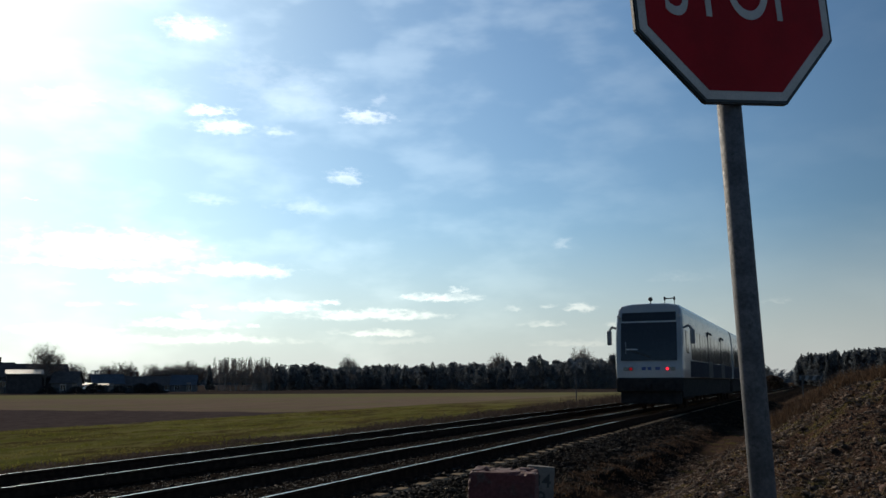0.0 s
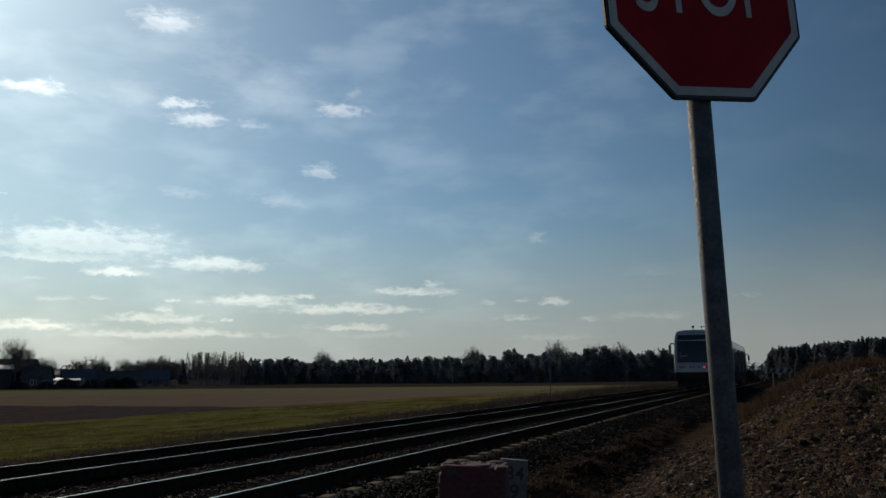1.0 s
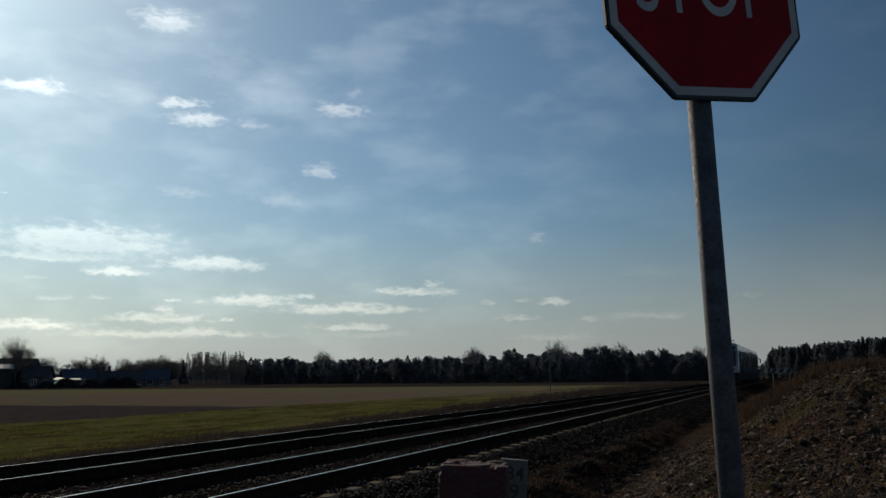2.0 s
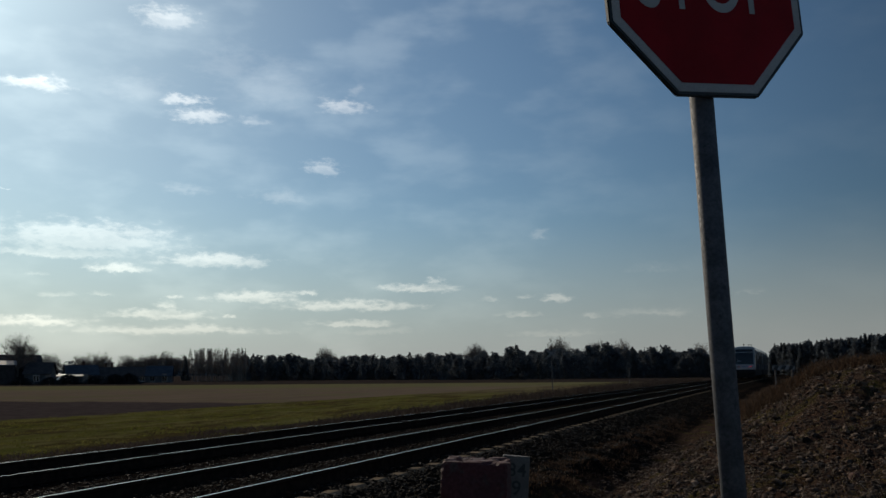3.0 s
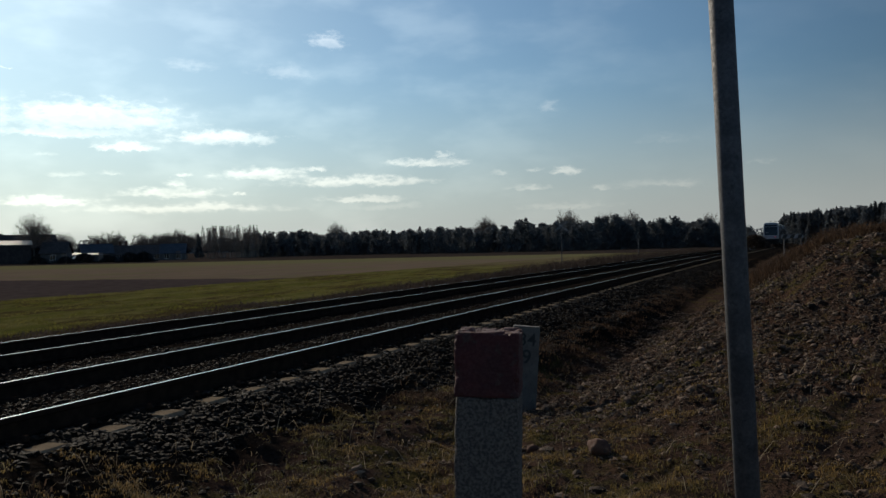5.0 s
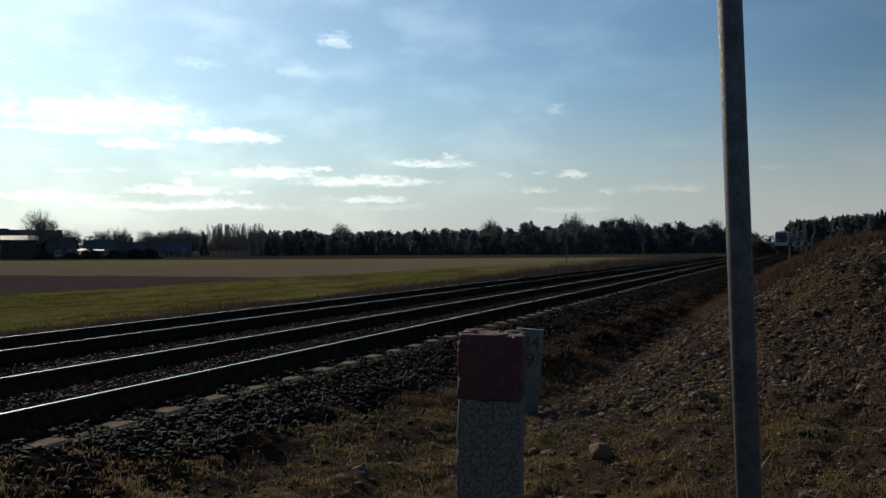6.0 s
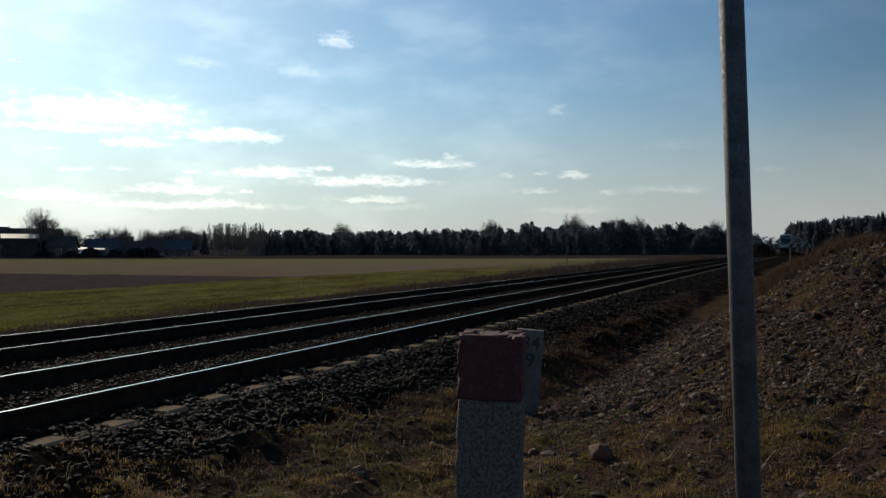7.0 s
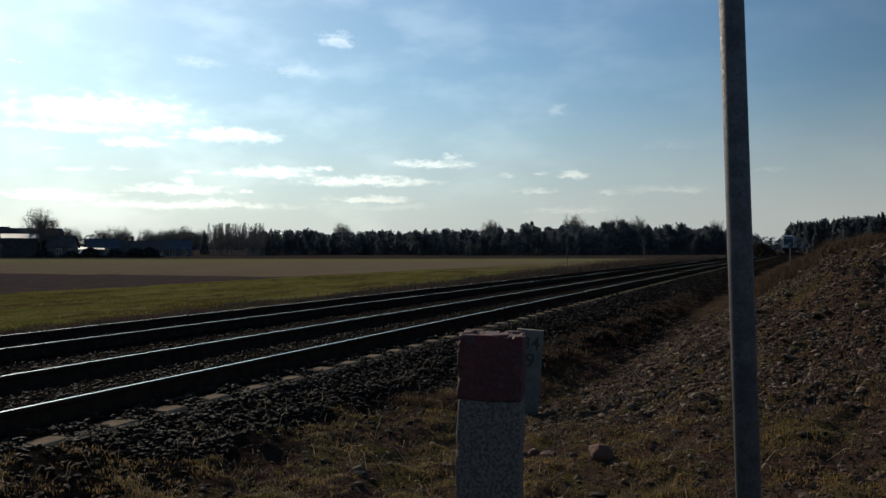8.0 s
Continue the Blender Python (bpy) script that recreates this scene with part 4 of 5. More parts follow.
def build_trees():
    z = -0.66
    label = "dark bushy pine at the edge of the far wood"
    kinds = [pine_parts(100 + i, 6.6, w, c) for i, (w, c) in enumerate(((2.9, False), (2.5, False), (1.9, True), (3.1, False), (2.7, False), (2.3, False)))]
    protos = []
    r = random.Random(4)
    for i, k in enumerate(kinds):
        protos.append(None)
    count = 128
    for i in range(count):
        f = i / (count - 1)
        u = -0.205 + f * 0.53
        depth = 232 + 10 * math.sin(f * 9) + r.uniform(-5, 5) + 18 * f
        x, y = place(u + r.uniform(-0.002, 0.002), depth)
        # tops: low in the west, rising towards the bend
        s = (0.88 + 0.30 * min(1.0, max(0.0, (f - 0.35) / 0.3)) - 0.22 * max(0.0, (f - 0.72) / 0.28)) * r.choice((r.uniform(0.6, 0.9), r.uniform(0.8, 1.02), r.uniform(0.98, 1.2))) * depth / 235
        j = r.randrange(len(kinds))
        m = pose(x, y, z, 0, 0, r.uniform(0, 360))
        if protos[j] is None:
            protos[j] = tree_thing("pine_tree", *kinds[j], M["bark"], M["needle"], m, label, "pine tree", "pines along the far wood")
            t = protos[j]
        else:
            t = copy_thing(protos[j], m)
        t.scale = (s, s, s)
    # the wood behind them, too dense to count
    rr = np.random.RandomState(77)
    Vs, Ts, b = [], [], 0
    for i in range(290):
        f = rr.uniform(0, 1)
        depth = 246 + 18 * f + rr.uniform(0, 22)
        x, y = place(-0.215 + f * 0.56, depth)
        tall = 6.7 * rr.uniform(0.8, 1.08) * (0.92 + 0.24 * min(1, max(0, (f - 0.35) / 0.3)) - 0.2 * max(0.0, (f - 0.72) / 0.28))
        V, T = bushy_clumps(rr, 620, tall * 1.03, rr.uniform(2.6, 3.8), 0.0, 1.5)
        Vs.append(V + [x, y, z])
        Ts.append(T + b)
        b += len(V)
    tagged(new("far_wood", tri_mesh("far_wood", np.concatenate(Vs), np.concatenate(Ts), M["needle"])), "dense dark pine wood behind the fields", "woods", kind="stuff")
    # low scrub in front of the wood
    Vs, Ts, b = [], [], 0
    for i in range(120):
        x, y = place(rr.uniform(-0.24, 0.33), rr.uniform(214, 228))
        V, T = needle_clumps(rr, 60, rr.uniform(0.6, 1.6), rr.uniform(0.8, 1.8), 0.0, False)
        Vs.append(V + [x, y, z])
        Ts.append(T + b)
        b += len(V)
    tagged(new("scrub", tri_mesh("scrub", np.concatenate(Vs), np.concatenate(Ts), M["brush"])), "low brown scrub at the foot of the far wood", "scrub", kind="stuff")

    # forest beyond the bend
    kinds = [pine_parts(200 + i, 13.0, w, c) for i, (w, c) in enumerate(((1.9, True), (2.6, False), (1.7, True), (2.2, True)))]
    protos = [None] * 4
    for i in range(84):
        f = i / 83
        u = 0.3785 + f * 0.17
        depth = 318 - 60 * f + r.uniform(-6, 6)
        x, y = place(u + r.uniform(-0.001, 0.001), depth)
        s = (0.83 + 0.14 * f) * r.uniform(0.88, 1.06) * (0.85 if i < 2 else 1.0)
        j = r.randrange(4)
        m = pose(x, y, z, 0, 0, r.uniform(0, 360))
        if protos[j] is None:
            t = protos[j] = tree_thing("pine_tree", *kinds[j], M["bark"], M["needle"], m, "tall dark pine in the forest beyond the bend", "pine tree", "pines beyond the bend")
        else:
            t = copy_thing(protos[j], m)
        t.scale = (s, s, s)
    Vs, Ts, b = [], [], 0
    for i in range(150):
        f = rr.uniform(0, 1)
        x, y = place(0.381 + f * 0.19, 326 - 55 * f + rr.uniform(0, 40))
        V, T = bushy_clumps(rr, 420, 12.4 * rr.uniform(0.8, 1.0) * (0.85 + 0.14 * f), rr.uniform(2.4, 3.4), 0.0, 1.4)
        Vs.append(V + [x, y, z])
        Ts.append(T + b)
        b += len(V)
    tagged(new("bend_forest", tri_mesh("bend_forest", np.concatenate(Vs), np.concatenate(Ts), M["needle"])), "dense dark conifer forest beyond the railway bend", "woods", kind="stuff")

    # woods on the horizon, with the haze painted into their colour
    Vs, Ts, b = [], [], 0
    for i in range(420):
        x, y = place(rr.uniform(-0.62, 0.60), rr.uniform(800, 1100))
        V, T = needle_clumps(rr, 120, rr.uniform(9, 17), rr.uniform(7, 14), 0.0, False)
        Vs.append(V + [x, y, -1.0])
        Ts.append(T + b)
        b += len(V)
    tagged(new("horizon_woods", tri_mesh("horizon_woods", np.concatenate(Vs), np.concatenate(Ts), M["haze_wood"])), "woods on the far horizon, tinted pale blue-grey for haze", "woods", kind="stuff")

    # dark bushes beside the bend and by the farm
    for u, depth, w, h in ((0.349, 150, 2.6, 2.2), (0.340, 158, 2.4, 2.0), (0.353, 175, 2.5, 2.3)):
        x, y = place(u, depth)
        V, T = needle_clumps(rr, 1500, h, w, 0.0, False, 2.6)
        TV, TT = [], []
        limb(TV, TT, Vector((0, 0, -0.1)), Vector((0, 0, h * 0.6)), 0.08, 0.03, 5)
        tree_thing("bush", TV, TT, V, T, M["bark"], M["brush"], pose(x, y, ground_z(x, y)), "dense dark bush beside the railway line", "bush", "bushes by the line")
    for u, depth, w, h in ((-0.388, 176, 2.6, 1.9), (-0.361, 178, 2.0, 1.5), (-0.338, 174, 2.6, 1.9), (-0.323, 175, 2.3, 2.0), (-0.408, 172, 2.2, 1.4), (-0.44, 170, 2.5, 1.5)):
        x, y = place(u, depth)
        V, T = needle_clumps(rr, 1500, h, w, 0.0, False, 2.6)
        TV, TT = [], []
        limb(TV, TT, Vector((0, 0, -0.1)), Vector((0, 0, h * 0.6)), 0.08, 0.03, 5)
        tree_thing("bush", TV, TT, V, T, M["bark"], M["bush_leaf"], pose(x, y, z), "rounded dark evergreen bush before the farm", "bush", "bushes by the farm")

    # leafless trees round the farm
    for u, depth, top, seed, spread in ((-0.4435, 185, 10.2, 1, 0.56), (-0.410, 205, 6.6, 2, 0.8), (-0.369, 215, 7.0, 3, 0.8), (-0.354, 215, 7.2, 4, 0.8), (-0.326, 225, 6.6, 5, 0.8),
                                        (-0.309, 225, 6.6, 6, 0.75), (-0.296, 228, 7.0, 7, 0.8), (-0.285, 226, 7.3, 8, 0.8), (-0.275, 230, 6.4, 9, 0.7), (-0.480, 210, 6.6, 10, 0.6)):
        x, y = place(u, depth)
        parts = bare_tree_meshes(seed, top, spread, 0.013)
        tree_thing("bare_tree", *parts, M["bark"], M["bark"], pose(x, y, z, 0, 0, seed * 50), "broad leafless deciduous tree near the farm buildings" if seed > 1 else "large round leafless tree beside the barn",
                   "tree", "bare trees by the farm")
    # pale birches: a stand in the west, single ones in the wood
    k = 0
    for i in range(78):
        u = -0.257 + i * 0.00080 + r.uniform(-0.001, 0.001)
        depth = r.uniform(222, 236)
        x, y = place(u, depth)
        tree_thing("birch_tree", *slim_tree_meshes(300 + i, r.uniform(6.6, 8.3), 0.0095), M["birch"], M["birch"], pose(x, y, z), "slender leafless birch in a pale stand", "birch tree", "birch stand")
    for u, top in ((-0.112, 8.3), (-0.106, 7.6), (0.051, 9.4), (0.056, 8.8), (0.0575, 8.0), (0.144, 11.0), (0.149, 10.0), (0.184, 9.6), (0.190, 9.9), (0.211, 9.4), (0.214, 9.8), (0.302, 8.9), (-0.30, 6.3), (-0.265, 6.6)):
        k += 1
        x, y = place(u, 264)
        tree_thing("birch_tree", *bare_tree_meshes(400 + k, top * 1.13, 0.40, 0.015), M["birch"], M["birch"], pose(x, y, z), "tall leafless birch rising above the pines", "birch tree", "birches in the wood")
    x, y = place(-0.2625, 222)
    tree_thing("spruce_tree", *pine_parts(290, 6.0, 1.0, True), M["bark"], M["needle"], pose(x, y, z), "small dark conical spruce near the farm", "spruce tree")


# ---- farm ----
def house(u, depth, w, d, eave, ridge, turn, roof, label, chimneys=(), windows=3, name="house"):
    """A farm house: walls, pitched roof with overhang, chimneys, window openings with frames, door."""
    x, y = place(u, depth)
    # the farmyard's houses stand with their eaves along the lane
    thing = empty(name, pose(x, y, -0.66, 0, 0, turn + 20.93 - math.degrees(math.atan(u))))
    tagged(thing, label, "barn" if name == "barn" else "house", "farm buildings")
    bm = bmesh.new()
    V = [bm.verts.new(p) for p in ((-w / 2, -d / 2, 0), (w / 2, -d / 2, 0), (w / 2, d / 2, 0), (-w / 2, d / 2, 0), (-w / 2, -d / 2, eave), (w / 2, -d / 2, eave), (w / 2, d / 2, eave), (-w / 2, d / 2, eave),
                                   (-w / 2, 0, ridge - 0.12), (w / 2, 0, ridge - 0.12))]
    for f in ((0, 1, 5, 4), (2, 3, 7, 6), (1, 2, 6, 9, 5), (3, 0, 4, 8, 7), (4, 5, 9, 8), (6, 7, 8, 9), (3, 2, 1, 0)):
        bm.faces.new([V[i] for i in f])
    part("wall_shell", bm, M["dark_wood" if name == "barn" else "plaster"], thing, "dark boarded walls" if name == "barn" else "dull plastered walls")
    slope = math.degrees(math.atan2(ridge - eave, d / 2))
    run = math.hypot(ridge - eave, d / 2) + 0.45
    for s in (-1, 1):
        bm = box(w + 0.7, run, 0.14, (0, 0, 0), 0.02, 1)
        mid = Vector((0, s * (d / 4 + 0.16), (eave + ridge) / 2 - 0.12))
        bmesh.ops.transform(bm, matrix=Matrix.Translation(mid) @ pose(0, 0, 0, -s * slope), verts=bm.verts)
        part("roof_slope", bm, M[roof], thing)
    for cx in chimneys:
        c = part("chimney", box(0.55, 0.55, 1.3, (cx, 0.2, ridge + 0.35), 0.02, 1), M["brick"], thing)
        part("chimney_cap", box(0.65, 0.65, 0.1, (cx, 0.2, ridge + 1.05), 0.01, 1), M["grey_trim"], c)
    for i in range(windows):
        wx = (i + 0.5) / windows * w - w / 2
        fr = part("window", box(1.1, 0.10, 1.2, (wx, -d / 2 - 0.02, eave * 0.55), 0.01, 1), M["grey_trim"], thing, "pale window frame")
        for s in (-0.26, 0.26):
            part("pane", box(0.44, 0.03, 1.0, (wx + s, -d / 2 - 0.075, eave * 0.55), 0.0), M["train_glass"], fr)
    if windows:
        part("door", box(0.95, 0.08, 2.0, (w * 0.5 / max(windows, 1) - w * 0.02, -d / 2 - 0.03, 1.0), 0.01, 1), M["bark"], thing)
    return thing


def parked_car(u, depth):
    x, y = place(u, depth)
    thing = empty("car", pose(x, y, -0.64, 0, 0, 75))
    tagged(thing, "small pale car parked before the farm hedge", "car")
    bm = bmesh.new()
    prof = [(-2.0, 0.35), (-2.05, 0.75), (-1.7, 0.95), (-1.1, 1.42), (0.4, 1.45), (1.0, 1.0), (1.9, 0.85), (2.05, 0.55), (2.0, 0.35)]
    ring = []
    for s, k in ((-0.82, 1), (0.82, 1)):
        ring.append([bm.verts.new((px, s * (0.86 if pz > 1.2 else 1), pz)) for px, pz in prof])
    n = len(prof)
    for i in range(n):
        bm.faces.new((ring[0][i], ring[0][(i + 1) % n], ring[1][(i + 1) % n], ring[1][i]))
    bm.faces.new(ring[0])
    bm.faces.new(ring[1][::-1])
    bmesh.ops.bevel(bm, geom=list(bm.edges), offset=0.05, segments=2, affect="EDGES")
    body = part("body", bm, M["train_white"], thing, "pale lacquered body")
    for s in (-1, 1):
        part("side_window", box(1.6, 0.02, 0.36, (-0.3, s * 0.785, 1.17), 0.005, 1), M["train_glass"], body)
        for wx in (-1.25, 1.3):
            wheel = part("wheel", rod((wx, s * 0.66, 0.31), (wx, s * 0.86, 0.31), 0.31, sides=18), M["black"], thing, "black tyre")
            part("rim", rod((wx, s * 0.855, 0.31), (wx, s * 0.868, 0.31), 0.19, sides=14), M["grey_trim"], wheel)
    part("windscreen", box(0.03, 1.2, 0.6, (0.72, 0, 1.22), 0.005, 1, turn=pose(0, 0, 0, 0, -52, 0)), M["train_glass"], body)


def build_farm():
    house(-0.462, 188, 14.5, 9, 3.3, 6.0, 4, "roof_dark", "large dark-roofed barn at the edge of the fields", (3.0,), 0, "barn")
    house(-0.466, 180, 6.2, 3.4, 4.0, 4.7, 3, "roof_tin", "low shed with a bright sloping tin roof beside the barn", (), 0, "barn")
    house(-0.4185, 186, 4.6, 7, 2.2, 4.35, -12, "roof_dark", "small dark gabled house beside the big bare tree", (), 1)
    house(-0.375, 200, 6.2, 7, 2.0, 3.9, 6, "roof_slate", "low house with a bluish slate roof and a chimney", (0.4,), 2)
    house(-0.389, 196, 7.0, 4, 1.7, 2.1, 4, "roof_tin", "flat pale-roofed outbuilding behind the hedge", (), 1)
    house(-0.330, 205, 10.5, 7, 1.6, 3.5, 3, "roof_dark", "long low house with a dark roof and two chimneys", (-3.6, -2.3), 4)
    house(-0.290, 207, 5.2, 7, 1.7, 3.7, -4, "roof_slate", "small house with a bluish slate roof", (), 2)
    house(-0.50, 184, 7, 8, 3.4, 6.2, 0, "roof_dark", "dark-roofed house at the end of the farmyard", (1.0,), 2)
    parked_car(-0.391, 182)


M["plaster"] = surf("dull_plaster", (0.10, 0.10, 0.105), (0.075, 0.075, 0.08), 0.8, 0.9, 0, 0.2, 8)
M["bush_leaf"] = surf("dark_evergreen_leaves", (0.045, 0.05, 0.055), (0.06, 0.063, 0.066), 1, 1.0, 0, 0, 10, vary=0.2, spec=0.0)
M["dark_wood"] = surf("tarred_boards", (0.042, 0.039, 0.042), (0.06, 0.055, 0.057), 1.2, 0.95, 0, 0.3, 9, spec=0.05)
M["brick"] = surf("sooty_brick", (0.12, 0.06, 0.045), (0.09, 0.05, 0.04), 2, 0.9, 0, 0.3, 12)
M["roof_dark"] = surf("dark_tiled_roof", (0.075, 0.070, 0.072), (0.10, 0.09, 0.09), 1.2, 1.0, 0, 0.4, 9, spec=0.0)
M["roof_slate"] = surf("blue_grey_roof_sheet", (0.075, 0.092, 0.118), (0.06, 0.075, 0.098), 0.8, 0.95, 0, 0.3, 7, spec=0.05)
M["roof_tin"] = surf("pale_tin_roof", (0.40, 0.40, 0.38), (0.30, 0.29, 0.28), 0.8, 0.5, 0.3, 0.2, 7)
# base colour carries the pale blue of distant haze
M["haze_wood"] = surf("haze_tinted_woods", (0.10, 0.125, 0.15), (0.13, 0.15, 0.17), 0.02, 1.0, 0, 0, 0.5, vary=0.25, spec=0.0)

build_trees()
build_farm()


# ---- the railcar ----
WIDE, ROOF, LONG = 1.43, 4.52, 46.0


def section(k, drop, z0):
    """Body outline from the sill up over the roof and down again, as x, z."""
    w = WIDE * k
    pts = [(w * 0.985, z0), (w, z0 + 0.35), (w, 2.4), (w * 0.995, 3.2), (w * 0.982, 3.7), (w * 0.96, 4.02), (w * 0.915, 4.27), (w * 0.83, 4.42), (w * 0.55, 4.50), (0, ROOF)]
    pts = [(x, z if z < 2.5 else z - drop * ((z - 2.5) / 2.0) ** 2) for x, z in pts]
    return pts + [(-x, z) for x, z in pts[-2::-1]]


def lean(z):
    """How far the end face leans in with height."""
    return 0.0 if z < 2.0 else 0.12 * (z - 2.0) + 0.03 * (z - 2.0) ** 2


def car_body(name, y0, y1, cab, parent):
    """A lofted car shell from y0 to y1; cab -1: the rounded cab is at y0, 1: at y1."""
    bm = bmesh.new()
    st = [(0.0, 0.94, 0.09), (0.04, 0.965, 0.06), (0.12, 0.985, 0.035), (0.28, 0.997, 0.02), (0.7, 1.0, 0.0), (1.6, 1.0, 0.0)]
    rows = []
    if cab < 0:
        rows = [(y0 + a, k, d, True) for a, k, d in st] + [(y, 1.0, 0.0, False) for y in np.linspace(y0 + 3, y1, 10)]
    else:
        rows = [(y, 1.0, 0.0, False) for y in np.linspace(y0, y1 - 3, 10)] + [(y1 - a, k, d, True) for a, k, d in st[::-1]]
    rings = []
    for y, k, d, near in rows:
        ring = []
        for x, z in section(k, d, 1.34):
            off = 0.0
            if near:
                t = abs(y - (y0 if cab < 0 else y1))
                off = lean(z) * max(0.0, 1 - t / 1.6)
            ring.append(bm.verts.new((x, y + (off if cab < 0 else -off), z)))
        rings.append(ring)
    for a, b in zip(rings, rings[1:]):
        for i in range(len(a) - 1):
            bm.faces.new((a[i], a[i + 1], b[i + 1], b[i]))
        bm.faces.new((a[-1], a[0], b[0], b[-1]))
    bm.faces.new(rings[0])
    bm.faces.new(rings[-1][::-1])
    return part(name, bm, M["train_white"], parent, "glossy white lacquered car body")


def face_panel(x0, x1, z0, z1, proud, bevel=0.0, rows=4, cols=4):
    """A slab that lies on the leaning end face (which looks to -y)."""
    bm = bmesh.new()
    grid = []
    for back in (0, 1):
        g = []
        for j in range(rows + 1):
            z = z0 + (z1 - z0) * j / rows
            g.append([bm.verts.new((x0 + (x1 - x0) * i / cols, lean(z) - proud + back * (proud + 0.03), z)) for i in range(cols + 1)])
        grid.append(g)
    for g in grid:
        for j in range(rows):
            for i in range(cols):
                bm.faces.new((g[j][i], g[j][i + 1], g[j + 1][i + 1], g[j + 1][i]))
    a, b = grid
    for i in range(cols):
        bm.faces.new((a[0][i], a[0][i + 1], b[0][i + 1], b[0][i]))
        bm.faces.new((a[rows][i], a[rows][i + 1], b[rows][i + 1], b[rows][i]))
    for j in range(rows):
        bm.faces.new((a[j][0], a[j + 1][0], b[j + 1][0], b[j][0]))
        bm.faces.new((a[j][cols], a[j + 1][cols], b[j + 1][cols], b[j][cols]))
    return bm


def bogie(y, thing):
    b = empty("bogie")
    b.parent = thing
    b.matrix_basis = pose(0, y, 0)
    f = box(2.1, 3.0, 0.22, (0, 0, 0.62), 0.04, 1)
    for s in (-1, 1):
        box(0.16, 3.3, 0.26, (s * 1.02, 0, 0.55), 0.03, 1, f)
    part("bogie_frame", f, M["train_dark"], b, "sooty steel frame")
    for d in (-1.1, 1.1):
        w = rod((-0.76, d, 0.43), (0.76, d, 0.43), 0.08, sides=10)
        for s in (-1, 1):
            rod((s * 0.69, d, 0.43), (s * 0.82, d, 0.43), 0.43, sides=28, bm=w)
        part("wheelset", w, M["rail_side"], b, "steel wheels on an axle")


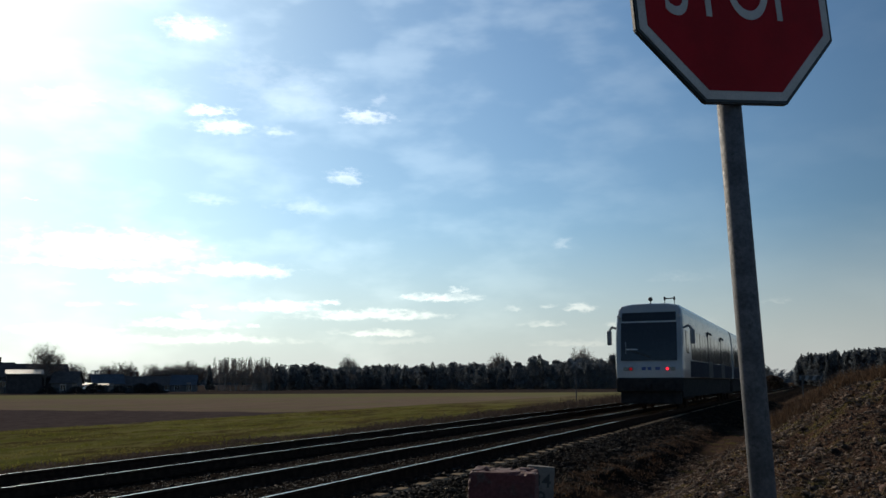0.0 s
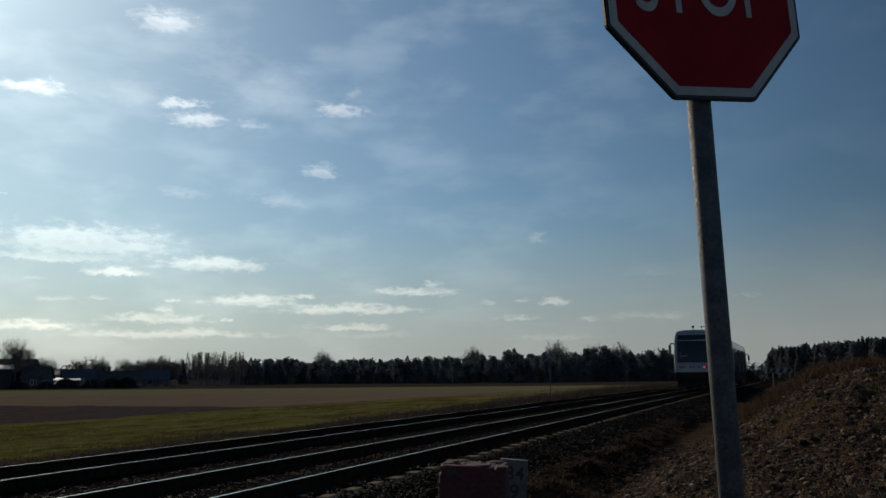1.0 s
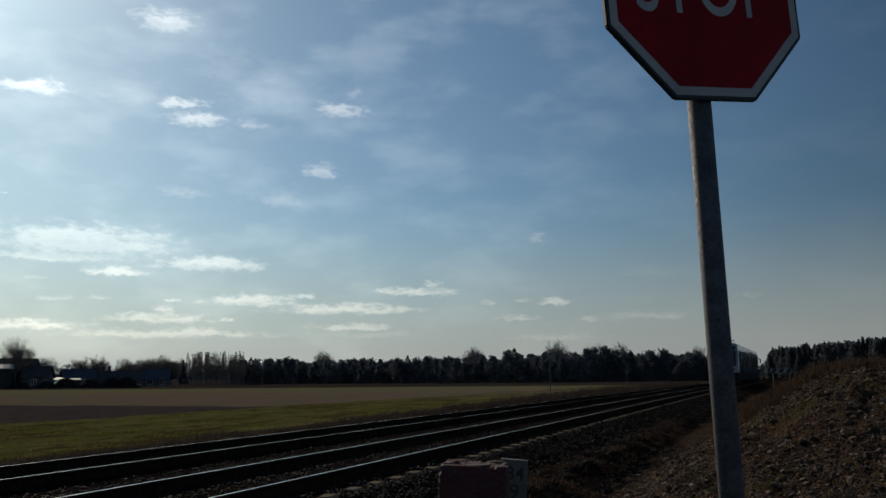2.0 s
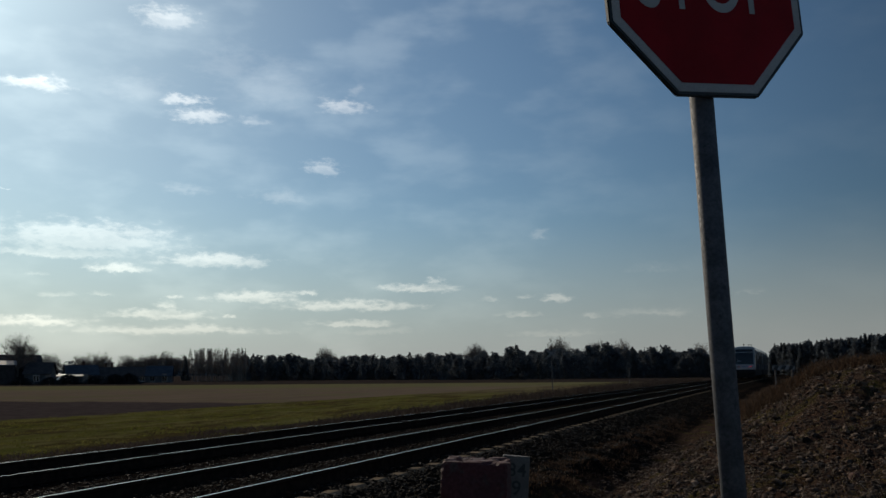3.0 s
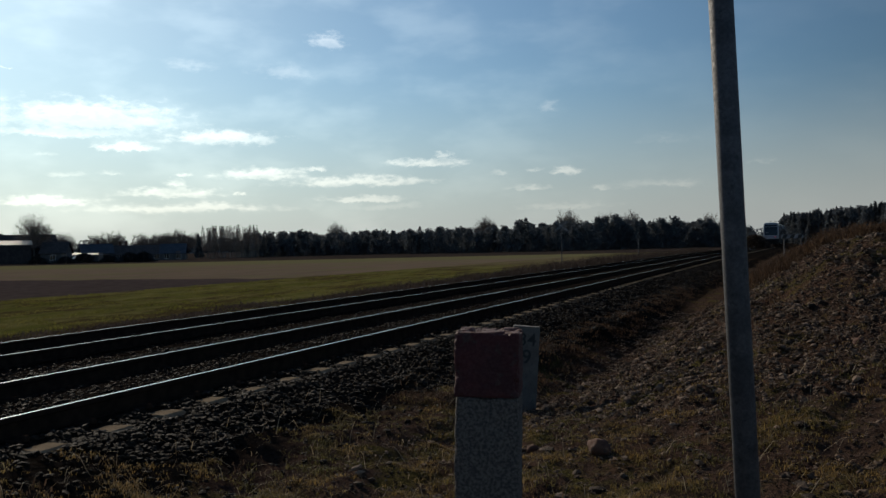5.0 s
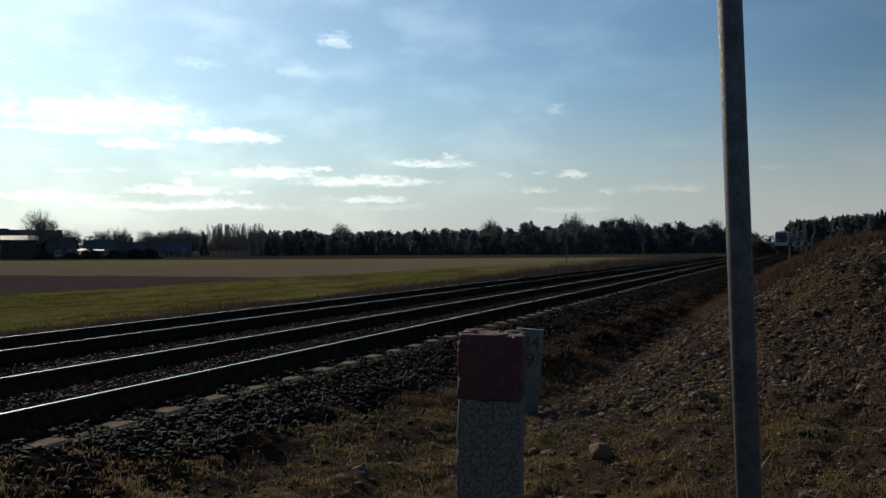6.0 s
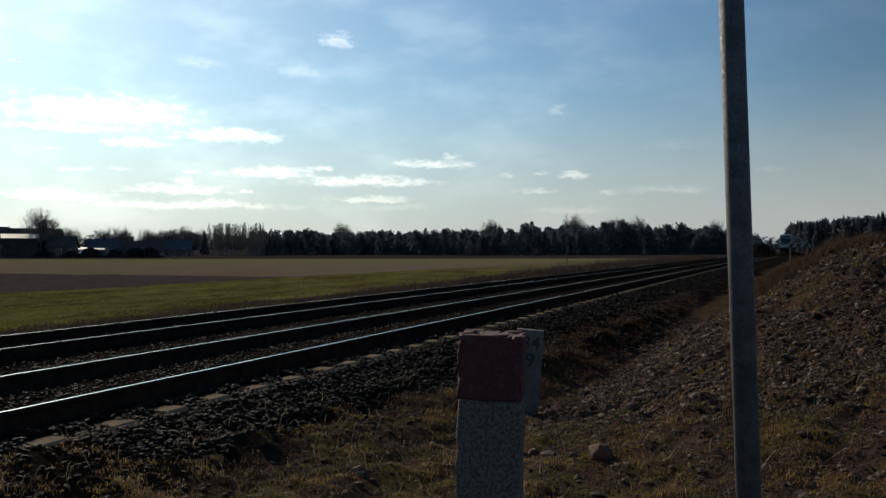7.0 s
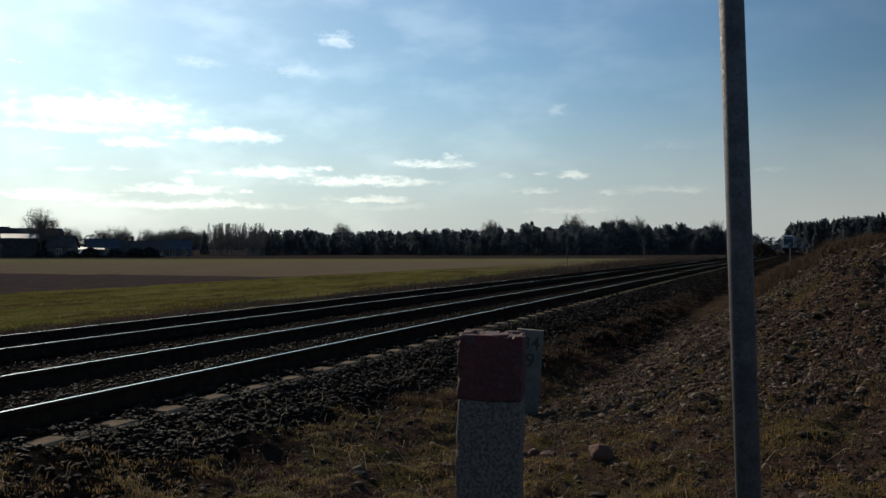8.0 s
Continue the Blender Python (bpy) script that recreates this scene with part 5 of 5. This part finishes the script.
def railcar():
    thing = empty("railcar")
    tagged(thing, "white two-car diesel train with dark windows and red tail lamps", "train")
    mid = LONG / 2
    for y0, y1, cab in ((0.0, mid - 0.45, -1), (mid + 0.45, LONG, 1)):
        body = car_body("car_body", y0, y1, cab, thing)
        # dark skirt under the floor, with end fairing
        sk = box(2.62, y1 - y0 - 0.8, 0.86, (0, (y0 + y1) / 2, 0.93), 0.08, 2)
        part("underframe", sk, M["train_dark"], thing, "sooty dark underframe and equipment boxes")
        lo, hi = (y0 + 2.6, y1 - 0.8) if cab < 0 else (y0 + 0.8, y1 - 2.6)
        for s in (-1, 1):
            # lower flank: a dark panel for what the white side reflects
            part("flank", box(0.02, hi - lo + 0.9, 0.72, (s * (WIDE + 0.004), (lo + hi) / 2, 1.72), 0.004, 1), M["flank_reflection"], body, "lower flank with its dark reflection painted in")
            n = 9
            for i in range(n):
                a = lo + (hi - lo) * i / n
                l = (hi - lo) / n
                if i in (3, 6):
                    door = part("door", box(0.03, l * 0.92, 2.3, (s * (WIDE + 0.010), a + l / 2, 2.50), 0.02, 1), M["train_door"], body, "grey sliding door")
                    part("door_pane", box(0.012, l * 0.34, 1.35, (s * (WIDE + 0.026), a + l * 0.27, 2.85), 0.004, 1), M["train_glass"], door)
                    part("door_pane", box(0.012, l * 0.34, 1.35, (s * (WIDE + 0.026), a + l * 0.73, 2.85), 0.004, 1), M["train_glass"], door)
                else:
                    w = part("side_window", box(0.03, l * 0.97, 1.25, (s * (WIDE - 0.002), a + l / 2, 2.75), 0.008, 1), M["train_glass"], body, "dark tinted window")
                    part("window_frame", box(0.02, 0.05, 1.27, (s * (WIDE + 0.012), a + l / 2, 2.75), 0.004, 1), M["black"], w)
            ty = y0 + 0.95 if cab < 0 else y1 - 0.95
            part("cab_side_window", box(0.03, 0.85, 0.95, (s * (WIDE * 0.998), ty + (0.45 if cab < 0 else -0.45), 2.85), 0.01, 1), M["train_glass"], body, "dark tinted cab window")
        for by in ((y0 + 4.0, y1 - 1.6) if cab < 0 else (y0 + 1.6, y1 - 4.0)):
            bogie(by, thing)
    bm = box(2.3, 0.9, 3.0, (0, mid, 2.75), 0.2, 2)
    for i in range(5):
        box(2.46, 0.07, 3.16, (0, mid - 0.36 + i * 0.18, 2.75), 0.03, 1, bm)
    part("gangway_bellows", bm, M["black"], thing, "black folded bellows between the cars")

    # rear end
    end = empty("rear_end")
    end.parent = thing
    part("windscreen", face_panel(-1.16, 1.16, 2.06, 3.66, 0.012), M["train_glass"], end, "large dark windscreen")
    part("display_band", face_panel(-1.13, 1.13, 3.73, 4.10, 0.012), M["train_glass"], end, "dark destination display glass")
    part("band_line", face_panel(-1.14, 1.14, 3.665, 3.725, 0.014), M["grey_trim"], end, "thin pale line across the glass")
    bm = box(0.9, 0.02, 0.05, (-0.45, 0, 0), 0.004, 1, turn=pose(0, 0, 0, 0, 20, 0))
    bmesh.ops.translate(bm, vec=(0.1, lean(2.4) - 0.035, 2.35), verts=bm.verts)
    part("wiper", bm, M["black"], end, "black wiper")
    for s in (-1, 1):
        hs = face_panel(s * 0.86 - 0.21, s * 0.86 + 0.21, 1.63, 1.79, 0.014)
        housing = part("lamp_housing", hs, M["sign_dull"], end, "pale grey lamp recess")
        x = s * 0.98
        part("head_lamp", rod((x, -0.035, 1.71), (x, 0.03, 1.71), 0.085, sides=20), M["lamp_lens"], housing, "clear unlit head lamp")
        x = s * 0.755
        part("tail_lamp", rod((x, -0.045, 1.71), (x, 0.03, 1.71), 0.065, sides=20), M["tail_red"] if s > 0 else M["tail_dim"], housing, "lit red tail lamp")
    # pale marks seen in the windscreen, laid as slabs on the glass
    bm = face_panel(-0.94, -0.46, 2.50, 2.56, 0.020, rows=1, cols=1)
    part("pale_strip", bm, M["grey_trim"], end, "pale level strip seen in the windscreen")
    bm = face_panel(-0.98, -0.94, 2.34, 2.86, 0.020, rows=2, cols=1)
    part("pale_strip", bm, M["sign_dull"], end, "pale upright strip seen in the windscreen")
    for c, w in ((-0.22, 0.18), (0.02, 0.16), (0.36, 0.2)):
        part("lettering_bar", face_panel(c - w / 2, c + w / 2, 1.66, 1.79, 0.010, rows=1, cols=1), M["plate_blue"], end, "blue bar in place of the running number")
    part("bumper", box(2.76, 0.5, 0.60, (0, 0.16, 1.05), 0.10, 3), M["train_dark"], end, "dark end skirt")
    part("lower_skirt", box(2.5, 0.4, 0.56, (0, 0.32, 0.54), 0.08, 2), M["train_dark"], end, "dark snow plough")
    for s in (-0.875, 0.875):
        bf = rod((s, -0.42, 1.02), (s, 0.0, 1.02), 0.07, sides=14)
        rod((s, -0.46, 1.02), (s, -0.42, 1.02), 0.2, sides=20, bm=bf)
        part("buffer", bf, M["train_dark"], end, "round dark buffer")
    part("coupling", box(0.18, 0.4, 0.2, (0, -0.15, 0.98), 0.03, 1), M["train_dark"], end, "dark screw coupling")
    for s in (-1, 1):
        for y, owner in ((0.6, end), (LONG - 0.6, thing)):
            arm = rod((s * 1.36, y, 3.42), (s * 1.62, y, 3.52), 0.05, sides=8)
            rod((s * 1.62, y, 3.52), (s * 1.74, y, 3.36), 0.05, sides=8, bm=arm)
            box(0.20, 0.14, 0.62, (s * 1.75, y, 3.05), 0.05, 2, arm)
            part("mirror", arm, M["sign_dull"], owner, "grey hooked rear-view mirror")
        cl = rod((s * 1.25, 0.22, 3.92), (s * 1.25, 0.40, 3.94), 0.07, 0.07, 14)
        part("marker_lamp", cl, M["sign_white"], end, "round clear upper lamp")
    # roof fittings
    bm = rod((-0.10, 1.6, 4.45), (-0.10, 1.6, 4.70), 0.02, sides=8)
    bmesh.ops.create_uvsphere(bm, u_segments=14, v_segments=10, radius=0.10, matrix=Matrix.Translation((-0.10, 1.6, 4.76)))
    part("antenna", bm, M["black"], thing, "black ball antenna")
    bm = rod((0.55, 1.3, 4.74), (0.98, 1.3, 4.74), 0.025, sides=8)
    for x in (0.56, 0.97):
        rod((x - 0.03, 1.3, 4.74), (x + 0.03, 1.3, 4.74), 0.08, 0.08, 12, bm)
        rod((x, 1.3, 4.40), (x, 1.3, 4.74), 0.015, sides=6, bm=bm)
    part("horn", bm, M["black"], thing, "black double horn")
    return thing


M["tail_dim"] = glow("tail_lamp_dim", (0.6, 0.02, 0.03), 0.35)
TRAIN = railcar()


# ---- what moves ----
def motions():
    run = [(0.0, 38.75), (0.5, 54.3), (1.0, 70.0), (1.5, 85.6), (2.2, 107.5), (3.0, 132.0), (3.5, 146.5), (4.0, 160.5), (4.5, 174.0), (5.0, 187.0),
           (5.75, 205.0), (6.5, 222.0), (7.0, 232.5), (7.5, 242.5), (8.0, 252.0)]
    rows = []
    for t, y in run:
        far = y + LONG
        a = math.degrees(math.atan2(bend(far) - bend(y), LONG))
        rows.append((t, pose(-6.126 + float(bend(y)), y, 0.0, 0, 0, -a)))
    walk(TRAIN, rows)


motions()
